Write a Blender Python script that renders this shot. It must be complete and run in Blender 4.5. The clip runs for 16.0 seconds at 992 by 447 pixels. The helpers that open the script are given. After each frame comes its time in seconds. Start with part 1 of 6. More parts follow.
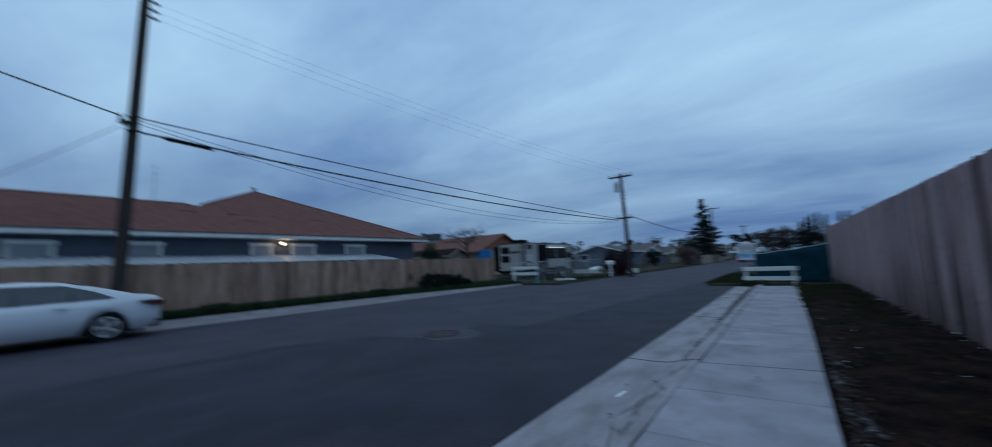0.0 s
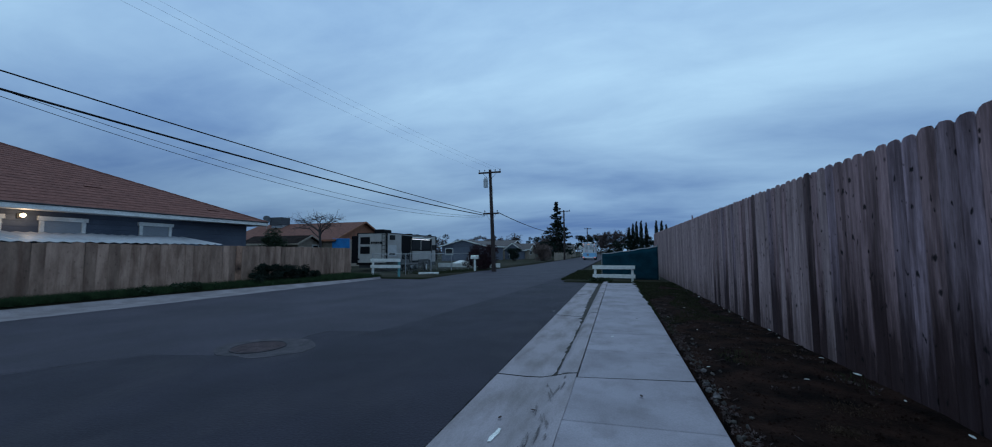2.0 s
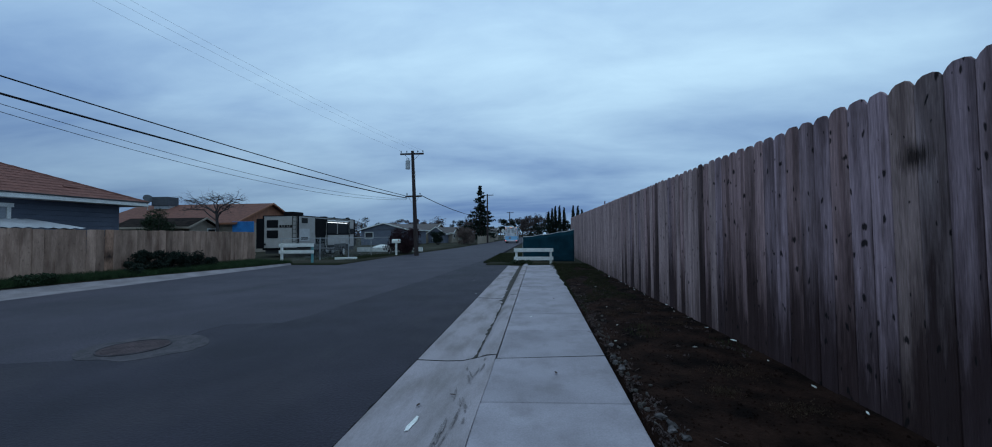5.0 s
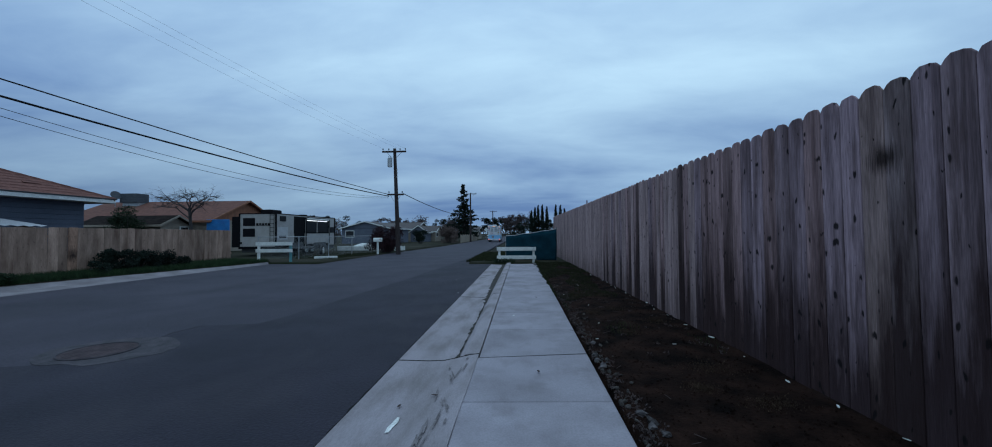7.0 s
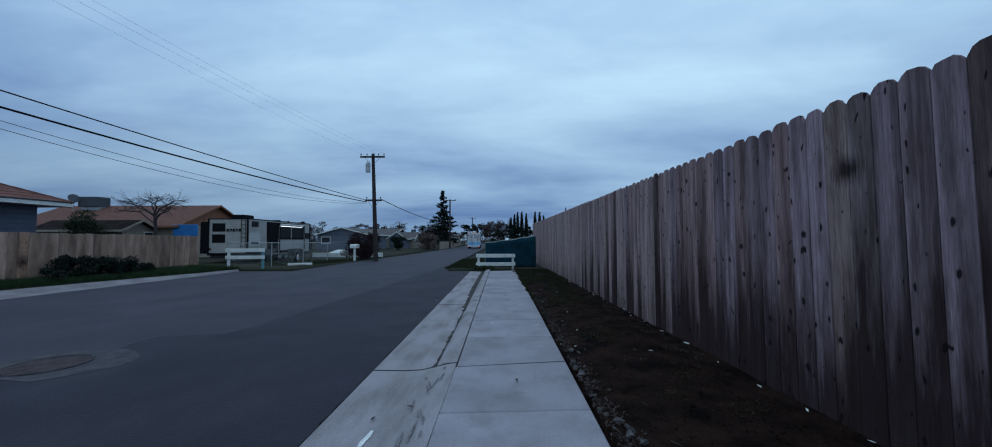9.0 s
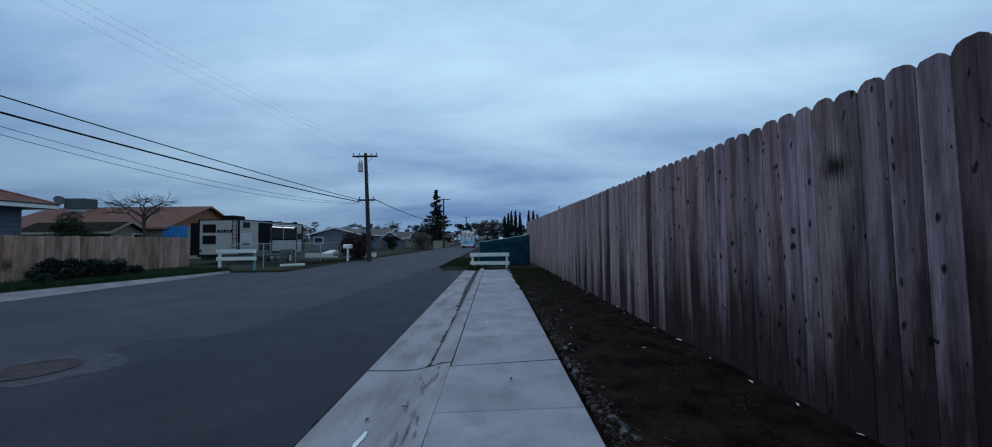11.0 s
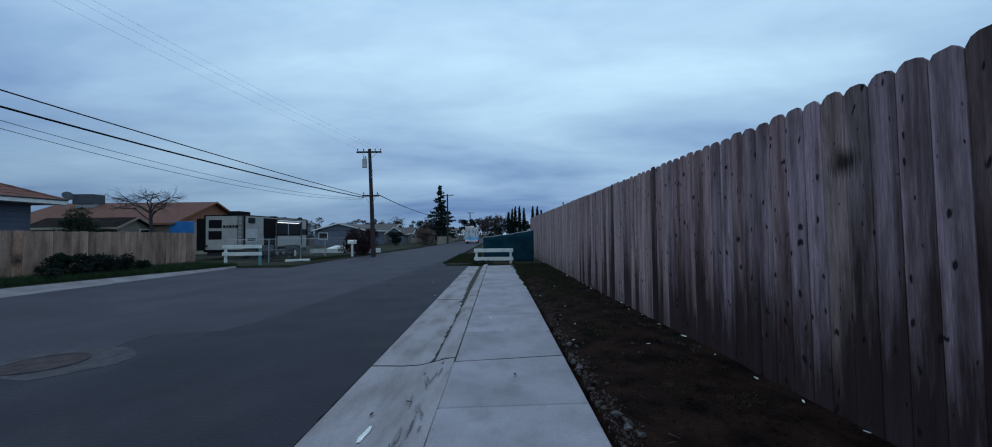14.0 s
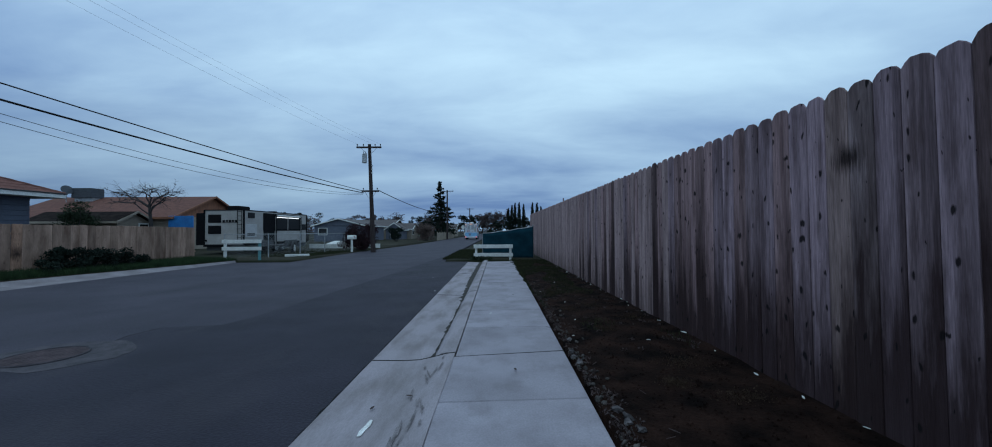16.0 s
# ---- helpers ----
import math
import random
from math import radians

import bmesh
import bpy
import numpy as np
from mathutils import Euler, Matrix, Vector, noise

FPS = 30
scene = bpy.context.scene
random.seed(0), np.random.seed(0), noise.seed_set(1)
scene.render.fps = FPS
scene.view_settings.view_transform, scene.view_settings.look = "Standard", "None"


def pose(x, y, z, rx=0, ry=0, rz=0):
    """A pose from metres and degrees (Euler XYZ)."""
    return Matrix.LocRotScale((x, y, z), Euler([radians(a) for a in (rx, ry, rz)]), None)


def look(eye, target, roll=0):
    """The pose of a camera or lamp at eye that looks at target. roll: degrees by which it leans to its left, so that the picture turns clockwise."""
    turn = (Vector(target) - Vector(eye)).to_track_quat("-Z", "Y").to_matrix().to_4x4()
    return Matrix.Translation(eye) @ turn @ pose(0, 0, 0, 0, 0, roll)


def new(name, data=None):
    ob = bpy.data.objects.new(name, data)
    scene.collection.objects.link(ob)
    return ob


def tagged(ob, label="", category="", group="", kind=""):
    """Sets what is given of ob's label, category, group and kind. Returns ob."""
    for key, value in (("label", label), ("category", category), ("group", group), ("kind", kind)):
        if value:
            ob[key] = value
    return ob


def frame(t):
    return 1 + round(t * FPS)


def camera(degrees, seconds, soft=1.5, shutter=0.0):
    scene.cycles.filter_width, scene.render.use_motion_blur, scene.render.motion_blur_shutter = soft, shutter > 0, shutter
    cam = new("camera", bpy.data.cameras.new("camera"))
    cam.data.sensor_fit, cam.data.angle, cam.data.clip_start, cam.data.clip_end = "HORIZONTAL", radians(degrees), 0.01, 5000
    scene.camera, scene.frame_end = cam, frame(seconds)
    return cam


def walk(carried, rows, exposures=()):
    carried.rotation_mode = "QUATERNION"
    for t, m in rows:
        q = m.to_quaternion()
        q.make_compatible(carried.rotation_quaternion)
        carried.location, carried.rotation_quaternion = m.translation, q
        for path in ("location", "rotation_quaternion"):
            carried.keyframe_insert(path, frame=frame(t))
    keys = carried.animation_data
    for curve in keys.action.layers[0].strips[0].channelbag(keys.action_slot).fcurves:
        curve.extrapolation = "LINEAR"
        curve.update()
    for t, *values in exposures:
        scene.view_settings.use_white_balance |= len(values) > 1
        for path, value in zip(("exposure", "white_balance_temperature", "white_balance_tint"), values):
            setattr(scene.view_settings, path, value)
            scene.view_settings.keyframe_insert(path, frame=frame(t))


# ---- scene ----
# ---- camera ----
cam = camera(104.1, 16.0, soft=1.0, shutter=0.5)

# seconds, x, y, z, yaw, pitch, roll
PATH = (
    (0.0, 0.557, -1.25, 1.374, 36.99, 5.69, -2.25),
    (0.1, 0.51, -1.201, 1.381, 34.1, 5.18, -1.49),
    (0.2, 0.462, -1.153, 1.388, 34.19, 6.29, -1.73),
    (0.3, 0.415, -1.104, 1.395, 34.03, 7.31, -0.65),
    (0.4, 0.367, -1.055, 1.402, 31.91, 8.97, -1.02),
    (0.5, 0.319, -1.007, 1.408, 31.53, 7.53, 0.14),
    (0.7, 0.253, -0.842, 1.41, 29.93, 7.07, -0.31),
    (1.0, 0.153, -0.595, 1.411, 25.27, 6.2, -0.72),
    (1.5, 0.026, -0.272, 1.395, 22.07, 4.95, 0.62),
    (2.0, -0.03, -0.142, 1.396, 17.42, 4.18, -0.22),
    (2.5, -0.043, -0.121, 1.406, 16.32, 2.93, -0.28),
    (3.0, -0.042, -0.089, 1.402, 12.33, 3.12, -0.12),
    (3.5, -0.025, -0.071, 1.404, 10.71, 2.09, -0.16),
    (4.0, -0.018, -0.073, 1.403, 8.97, 1.6, -0.27),
    (6.5, -0.012, -0.033, 1.402, 4.12, 1.81, -0.41),
    (7.0, -0.015, -0.033, 1.4, 3.68, 1.49, -0.33),
    (7.5, -0.009, -0.02, 1.401, 3.37, 1.47, -0.3),
    (8.0, -0.009, -0.018, 1.403, 2.21, 2.04, -0.24),
    (8.5, -0.009, -0.006, 1.398, 1.37, 2.37, -0.3),
    (9.0, -0.007, -0.001, 1.402, 0.66, 2.47, -0.14),
    (11.5, 0.002, 0.004, 1.404, -0.29, 2.18, -0.66),
    (12.0, 0.004, 0.008, 1.406, 0.01, 2.08, -0.66),
    (12.5, 0.0, 0.0, 1.4, 0.1, 2.08, -0.54),
    (13.0, 0.003, 0.011, 1.403, -0.07, 1.79, -0.46),
    (13.5, -0.002, 0.012, 1.404, 0.18, 1.65, -0.55),
    (14.0, -0.001, 0.013, 1.404, 0.33, 1.67, -0.57),
    (14.5, -0.008, 0.014, 1.401, 0.91, 1.68, -0.39),
    (15.0, -0.008, 0.019, 1.401, 0.81, 1.52, -0.65),
    (15.5, -0.007, 0.022, 1.398, 0.8, 1.18, -0.54),
    (16.0, -0.017, 0.023, 1.392, 0.27, 1.12, -0.27),
)


def aim(x, y, z, yaw, pitch, roll):
    a, b = radians(yaw), radians(pitch)
    way = Vector((-math.sin(a) * math.cos(b), math.cos(a) * math.cos(b), math.sin(b)))
    return look((x, y, z), Vector((x, y, z)) + way, roll)


EXPOSURES = ((0.0, -0.22, 6120, 10), (1.5, -0.19, 6120, 10), (2.5, -0.1, 6230, 10), (3.5, -0.01, 6400, 10), (4.0, 0.18, 6560, 10), (5.0, 0.06, 6560, 10), (7.0, 0.02, 6500, 10), (12.0, 0.03, 6560, 10),
             (13.5, 0.09, 6620, 10), (16.0, 0.1, 6680, 10))
walk(cam, [(row[0], aim(*row[1:])) for row in PATH], EXPOSURES)

# ---- world: overcast dusk sky ----
world = bpy.data.worlds.new("overcast_dusk")
scene.world = world
world.use_nodes = True
wn, wl = world.node_tree.nodes, world.node_tree.links
wn.clear()


def wnode(kind, **inputs):
    n = wn.new(kind)
    for key, value in inputs.items():
        n.inputs[key].default_value = value
    return n


w_out = wn.new("ShaderNodeOutputWorld")
w_bg = wn.new("ShaderNodeBackground")
w_tc = wn.new("ShaderNodeTexCoord")
w_sep = wn.new("ShaderNodeSeparateXYZ")
wl.new(w_tc.outputs["Generated"], w_sep.inputs[0])
w_abs = wn.new("ShaderNodeMath")
w_abs.operation = "MAXIMUM"
w_abs.inputs[1].default_value = 0.0
wl.new(w_sep.outputs["Z"], w_abs.inputs[0])
w_add = wn.new("ShaderNodeMath")
w_add.operation = "ADD"
w_add.inputs[1].default_value = 0.16
wl.new(w_abs.outputs[0], w_add.inputs[0])
w_flat = []
for axis in ("X", "Y"):
    dv = wn.new("ShaderNodeMath")
    dv.operation = "DIVIDE"
    wl.new(w_sep.outputs[axis], dv.inputs[0])
    wl.new(w_add.outputs[0], dv.inputs[1])
    w_flat.append(dv)
w_com = wn.new("ShaderNodeCombineXYZ")
wl.new(w_flat[0].outputs[0], w_com.inputs[0])
wl.new(w_flat[1].outputs[0], w_com.inputs[1])
w_map = wn.new("ShaderNodeMapping")
w_map.inputs["Rotation"].default_value = (0, 0, radians(-14))
w_map.inputs["Scale"].default_value = (0.55, 1.0, 1.0)
w_map.inputs["Location"].default_value = (2.3, 0.4, 0)
wl.new(w_com.outputs[0], w_map.inputs[0])
w_n1 = wnode("ShaderNodeTexNoise", Scale=0.75, Detail=5.0, Roughness=0.5, Distortion=0.3)
w_n2 = wnode("ShaderNodeTexNoise", Scale=2.6, Detail=8.0, Roughness=0.62, Distortion=0.4)
for n in (w_n1, w_n2):
    wl.new(w_map.outputs[0], n.inputs["Vector"])
w_mix = wn.new("ShaderNodeMath")
w_mix.operation = "MULTIPLY_ADD"
w_mix.inputs[1].default_value = 0.25
wl.new(w_n2.outputs[0], w_mix.inputs[0])
wl.new(w_n1.outputs[0], w_mix.inputs[2])
w_ramp = wn.new("ShaderNodeValToRGB")
w_ramp.color_ramp.elements[0].position = 0.405
w_ramp.color_ramp.elements[0].color = (0.21, 0.365, 0.605, 1)
w_ramp.color_ramp.elements[1].position = 0.83
w_ramp.color_ramp.elements[1].color = (0.57, 0.84, 1.0, 1)
wl.new(w_mix.outputs[0], w_ramp.inputs[0])
# the sky grows a little darker and bluer towards the horizon
w_hz = wn.new("ShaderNodeMapRange")
w_hz.inputs["From Min"].default_value = 0.0
w_hz.inputs["From Max"].default_value = 0.5
wl.new(w_abs.outputs[0], w_hz.inputs["Value"])
w_tint = wn.new("ShaderNodeValToRGB")
w_tint.color_ramp.elements[0].color = (0.52, 0.56, 0.68, 1)
w_tint.color_ramp.elements[1].color = (1.08, 1.07, 1.1, 1)
wl.new(w_hz.outputs[0], w_tint.inputs[0])
w_mul = wn.new("ShaderNodeVectorMath")
w_mul.operation = "MULTIPLY"
wl.new(w_ramp.outputs[0], w_mul.inputs[0])
wl.new(w_tint.outputs[0], w_mul.inputs[1])
w_low = wn.new("ShaderNodeMapRange")
w_low.inputs["From Min"].default_value, w_low.inputs["From Max"].default_value = 0.03, 0.27
w_low.inputs["To Min"].default_value, w_low.inputs["To Max"].default_value = 1.0, 0.0
wl.new(w_abs.outputs[0], w_low.inputs["Value"])
w_side = wn.new("ShaderNodeMapRange")
w_side.interpolation_type = "SMOOTHSTEP"
w_side.inputs["From Min"].default_value, w_side.inputs["From Max"].default_value = -0.7, 0.0
w_side.inputs["To Min"].default_value, w_side.inputs["To Max"].default_value = 0.27, 0.0
wl.new(w_sep.outputs["X"], w_side.inputs["Value"])
w_cut = wn.new("ShaderNodeMath")
w_cut.operation = "MULTIPLY"
wl.new(w_low.outputs[0], w_cut.inputs[0])
wl.new(w_side.outputs[0], w_cut.inputs[1])
w_keep = wn.new("ShaderNodeMath")
w_keep.operation = "SUBTRACT"
w_keep.inputs[0].default_value = 1.0
wl.new(w_cut.outputs[0], w_keep.inputs[1])
w_dim = wn.new("ShaderNodeVectorMath")
w_dim.operation = "SCALE"
wl.new(w_mul.outputs[0], w_dim.inputs[0])
wl.new(w_keep.outputs[0], w_dim.inputs["Scale"])
wl.new(w_dim.outputs[0], w_bg.inputs[0])
w_bg.inputs[1].default_value = 1.0
wl.new(w_bg.outputs[0], w_out.inputs[0])

sun = new("sun", bpy.data.lights.new("sun", "SUN"))
sun.data.energy, sun.data.angle, sun.data.color = 0.12, radians(60), (0.9, 0.95, 1.0)
sun.matrix_world = look((0, 0, 30), (3, -14, 0))


# ---- materials ----
def mat(name, col, col2=None, rough=0.8, metal=0.0, scale=4.0, stretch=(1, 1, 1), fine=60.0, bump=0.15, rnd=0.0, spec=0.5,
        lo=0.35, hi=0.65, knots=0.0, speck=0.0, glow=0.0, alpha=1.0, shift=False, grain=0.28, stain=None, streak=0.0, blotch=0.0, blotch_size=(3.0, 3.0, 1.0), blotch_tone=(0.03, 0.022, 0.022), damp_shade=None):
    m = bpy.data.materials.new(name)
    m.use_nodes = True
    N, L = m.node_tree.nodes, m.node_tree.links
    b = N["Principled BSDF"]
    b.inputs["Roughness"].default_value, b.inputs["Metallic"].default_value = rough, metal
    b.inputs["Specular IOR Level"].default_value = spec
    if col2 is None:
        col2 = tuple(c * 0.75 for c in col)
    tc = N.new("ShaderNodeTexCoord")
    mp = N.new("ShaderNodeMapping")
    mp.inputs["Scale"].default_value = stretch
    info = N.new("ShaderNodeObjectInfo")
    if shift:
        big = N.new("ShaderNodeVectorMath")
        big.operation = "SCALE"
        big.inputs[0].default_value = (37.0, 53.0, 71.0)
        L.new(info.outputs["Random"], big.inputs["Scale"])
        off = N.new("ShaderNodeVectorMath")
        off.operation = "ADD"
        L.new(tc.outputs["Object"], off.inputs[0])
        L.new(big.outputs[0], off.inputs[1])
        L.new(off.outputs[0], mp.inputs[0])
    else:
        L.new(tc.outputs["Object"], mp.inputs[0])
    n1 = N.new("ShaderNodeTexNoise")
    n1.inputs["Scale"].default_value, n1.inputs["Detail"].default_value = scale, 5
    n2 = N.new("ShaderNodeTexNoise")
    n2.inputs["Scale"].default_value, n2.inputs["Detail"].default_value = fine, 4
    for n in (n1, n2):
        L.new(mp.outputs[0], n.inputs["Vector"])
    rp = N.new("ShaderNodeValToRGB")
    rp.color_ramp.elements[0].position, rp.color_ramp.elements[1].position = lo, hi
    rp.color_ramp.elements[0].color, rp.color_ramp.elements[1].color = (*col2, 1), (*col, 1)
    L.new(n1.outputs[0], rp.inputs[0])
    mr = N.new("ShaderNodeMapRange")
    mr.inputs["To Min"].default_value, mr.inputs["To Max"].default_value = 1 - grain, 1 + grain
    mr.inputs["From Min"].default_value, mr.inputs["From Max"].default_value = 0.25, 0.75
    L.new(n2.outputs[0], mr.inputs["Value"])
    sc = N.new("ShaderNodeVectorMath")
    sc.operation = "SCALE"
    L.new(rp.outputs[0], sc.inputs[0])
    L.new(mr.outputs[0], sc.inputs["Scale"])
    last = sc.outputs[0]
    if rnd:
        rr = N.new("ShaderNodeMapRange")
        rr.inputs["To Min"].default_value, rr.inputs["To Max"].default_value = 1 - rnd, 1 + rnd
        L.new(info.outputs["Random"], rr.inputs["Value"])
        s2 = N.new("ShaderNodeVectorMath")
        s2.operation = "SCALE"
        L.new(last, s2.inputs[0])
        L.new(rr.outputs[0], s2.inputs["Scale"])
        last = s2.outputs[0]
    here = (off if shift else tc).outputs[0 if shift else "Object"]

    def layer(scale, size, detail, rough_noise=0.55):
        fit = N.new("ShaderNodeMapping")
        fit.inputs["Scale"].default_value = scale
        L.new(here, fit.inputs[0])
        out = N.new("ShaderNodeTexNoise")
        out.inputs["Scale"].default_value, out.inputs["Detail"].default_value = size, detail
        out.inputs["Roughness"].default_value = rough_noise
        L.new(fit.outputs[0], out.inputs["Vector"])
        return out.outputs[0]

    def ramped(value, a, b, lo_out, hi_out):
        r = N.new("ShaderNodeMapRange")
        r.inputs["From Min"].default_value, r.inputs["From Max"].default_value = a, b
        r.inputs["To Min"].default_value, r.inputs["To Max"].default_value = lo_out, hi_out
        L.new(value, r.inputs["Value"])
        return r.outputs[0]

    def blend(base, factor, tone):
        x = N.new("ShaderNodeMix")
        x.data_type = "RGBA"
        L.new(factor, x.inputs["Factor"])
        L.new(base, x.inputs[6])
        x.inputs[7].default_value = (*tone, 1)
        return x.outputs[2]

    if streak:
        s3 = N.new("ShaderNodeVectorMath")
        s3.operation = "SCALE"
        L.new(last, s3.inputs[0])
        L.new(ramped(layer((16, 16, 0.45), 1.6, 6, 0.65), 0.3, 0.7, 1 - streak, 1 + streak), s3.inputs["Scale"])
        last = s3.outputs[0]
    if blotch:
        last = blend(last, ramped(layer(blotch_size, 1.0, 5, 0.62), 0.5, 0.68, 0.0, blotch), blotch_tone)
    if damp_shade:
        # irregular wet and mildewed stains with painted foot shade, to each board's own height
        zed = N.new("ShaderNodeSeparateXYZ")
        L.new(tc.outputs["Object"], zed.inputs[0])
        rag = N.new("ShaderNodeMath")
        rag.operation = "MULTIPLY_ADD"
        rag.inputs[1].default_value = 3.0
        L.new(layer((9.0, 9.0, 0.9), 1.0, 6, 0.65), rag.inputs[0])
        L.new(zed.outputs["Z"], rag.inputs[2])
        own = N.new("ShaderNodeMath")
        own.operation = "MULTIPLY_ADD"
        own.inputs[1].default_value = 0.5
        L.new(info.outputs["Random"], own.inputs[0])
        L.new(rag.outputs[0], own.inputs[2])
        last = blend(last, ramped(own.outputs[0], damp_shade[0] + 1.2, damp_shade[0] + 2.25, damp_shade[1], 0.0), (0.025, 0.0125, 0.013))
    for amount, size, limit, tone in ((knots, 6.6, 0.106, (0.011, 0.008, 0.009, 1)), (speck, 26.0, 0.16, (0.5, 0.5, 0.48, 1))):
        if not amount:
            continue
        vo = N.new("ShaderNodeTexVoronoi")
        vo.inputs["Scale"].default_value = size
        vo.voronoi_dimensions = "2D"
        sp = N.new("ShaderNodeSeparateXYZ")
        L.new((off if shift else tc).outputs["Object" if not shift else 0], sp.inputs[0])
        tall = N.new("ShaderNodeMath")
        tall.operation = "MULTIPLY"
        tall.inputs[1].default_value = 0.55
        L.new(sp.outputs["Z"], tall.inputs[0])
        mq = N.new("ShaderNodeCombineXYZ")
        L.new(sp.outputs["Y"], mq.inputs[0])
        L.new(tall.outputs[0], mq.inputs[1])
        wob = N.new("ShaderNodeVectorMath")
        wob.operation = "MULTIPLY_ADD"
        wob.inputs[1].default_value = (0.16, 0.16, 0.16)
        L.new(n1.outputs["Color"], wob.inputs[0])
        L.new(mq.outputs[0], wob.inputs[2])
        L.new(wob.outputs[0], vo.inputs["Vector"])
        near = N.new("ShaderNodeMapRange")
        near.inputs["From Min"].default_value, near.inputs["From Max"].default_value = limit * 0.5, limit * 0.9
        near.inputs["To Min"].default_value, near.inputs["To Max"].default_value = amount, 0
        hue = N.new("ShaderNodeSeparateColor")
        L.new(vo.outputs["Color"], hue.inputs[0])
        fat = N.new("ShaderNodeMath")
        fat.operation = "MULTIPLY_ADD"
        fat.inputs[1].default_value, fat.inputs[2].default_value = 1.6, 0.05
        L.new(hue.outputs[0], fat.inputs[0])
        rel = N.new("ShaderNodeMath")
        rel.operation = "DIVIDE"
        L.new(vo.outputs["Distance"], rel.inputs[0])
        L.new(fat.outputs[0], rel.inputs[1])
        L.new(rel.outputs[0], near.inputs["Value"])
        mx = N.new("ShaderNodeMix")
        mx.data_type = "RGBA"
        L.new(near.outputs[0], mx.inputs["Factor"])
        L.new(last, mx.inputs[6])
        mx.inputs[7].default_value = tone
        last = mx.outputs[2]
    if stain:
        gap = N.new("ShaderNodeVectorMath")
        gap.operation = "SUBTRACT"
        gap.inputs[1].default_value = (0.0, stain[0], stain[1])
        L.new(tc.outputs["Object"], gap.inputs[0])
        far = N.new("ShaderNodeVectorMath")
        far.operation = "LENGTH"
        L.new(gap.outputs[0], far.inputs[0])
        wav = N.new("ShaderNodeMath")
        wav.operation = "MULTIPLY_ADD"
        wav.inputs[1].default_value = 0.16
        L.new(n2.outputs[0], wav.inputs[0])
        L.new(far.outputs["Value"], wav.inputs[2])
        amt = N.new("ShaderNodeMapRange")
        amt.inputs["From Min"].default_value, amt.inputs["From Max"].default_value = 0.11, 0.11 + stain[2]
        amt.inputs["To Min"].default_value, amt.inputs["To Max"].default_value = 0.93, 0.0
        L.new(wav.outputs[0], amt.inputs["Value"])
        sm = N.new("ShaderNodeMix")
        sm.data_type = "RGBA"
        L.new(amt.outputs[0], sm.inputs["Factor"])
        L.new(last, sm.inputs[6])
        sm.inputs[7].default_value = (0.02, 0.013, 0.012, 1)
        last = sm.outputs[2]
    L.new(last, b.inputs["Base Color"])
    if bump:
        bp = N.new("ShaderNodeBump")
        bp.inputs["Strength"].default_value, bp.inputs["Distance"].default_value = bump, 0.02
        L.new(n2.outputs[0], bp.inputs["Height"])
        L.new(bp.outputs[0], b.inputs["Normal"])
    if glow:
        b.inputs["Emission Color"].default_value = (*col, 1)
        b.inputs["Emission Strength"].default_value = glow
    if alpha < 1:
        b.inputs["Alpha"].default_value = alpha
    return m


M = {}
M["asphalt"] = mat("asphalt", (0.049, 0.0425, 0.059), (0.032, 0.028, 0.041), 0.8, spec=0.28, grain=0.36, blotch=0.5, blotch_size=(0.5, 0.22, 1), blotch_tone=(0.024, 0.021, 0.029), scale=0.7, fine=38, bump=0.6)
M["asphalt_new"] = mat("asphalt_new", (0.027, 0.0235, 0.0365), (0.016, 0.0145, 0.0235), 0.8, spec=0.26, grain=0.36, blotch=0.5, blotch_size=(0.9, 0.5, 1), blotch_tone=(0.045, 0.038, 0.048), scale=0.9, fine=42, bump=0.6)
M["concrete"] = mat("concrete", (0.325, 0.298, 0.335), (0.24, 0.218, 0.242), 0.9, spec=0.25, grain=0.12, scale=1.6, fine=70, bump=0.25, rnd=0.05, lo=0.3, hi=0.6, blotch=0.34, blotch_size=(3.4, 2.2, 1), blotch_tone=(0.15, 0.13, 0.135))
M["gutter"] = mat("gutter", (0.315, 0.28, 0.305), (0.205, 0.18, 0.187), 0.9, spec=0.25, grain=0.12, scale=2.2, fine=60, bump=0.25, stretch=(1.6, 0.5, 1), lo=0.32, hi=0.56, blotch=0.38, blotch_size=(3.5, 0.9, 1), blotch_tone=(0.12, 0.098, 0.09))
M["dirt"] = mat("dirt", (0.027, 0.0138, 0.0105), (0.005, 0.0032, 0.0029), 1.0, spec=0.05, scale=2.6, fine=40, bump=0.9)
M["ground"] = mat("ground", (0.042, 0.036, 0.026), (0.016, 0.019, 0.01), 1.0, spec=0.1, scale=0.3, fine=25, bump=0.6)
M["grass_dull"] = mat("dull_grass", (0.04, 0.045, 0.022), (0.018, 0.022, 0.011), 0.9, scale=3, fine=20, bump=0, spec=0.1)
M["tar"] = mat("joint_tar", (0.02, 0.019, 0.019), (0.01, 0.01, 0.01), 0.9, spec=0.1)
M["silt"] = mat("damp_silt", (0.055, 0.047, 0.042), (0.022, 0.019, 0.017), 0.9, spec=0.2, scale=5)
M["cedar_stained"] = mat("stained_cedar_wood", (0.4, 0.235, 0.165), (0.215, 0.12, 0.085), 0.9, spec=0.2, scale=1.3, stretch=(3, 3, 0.7), fine=12, bump=0.3, knots=0.3, shift=True, stain=(0.0, 0.7, 0.26))
M["smear"] = mat("dried_mud", (0.225, 0.2, 0.21), (0.155, 0.138, 0.142), 0.95, spec=0.1, scale=9, fine=60, bump=0.3)
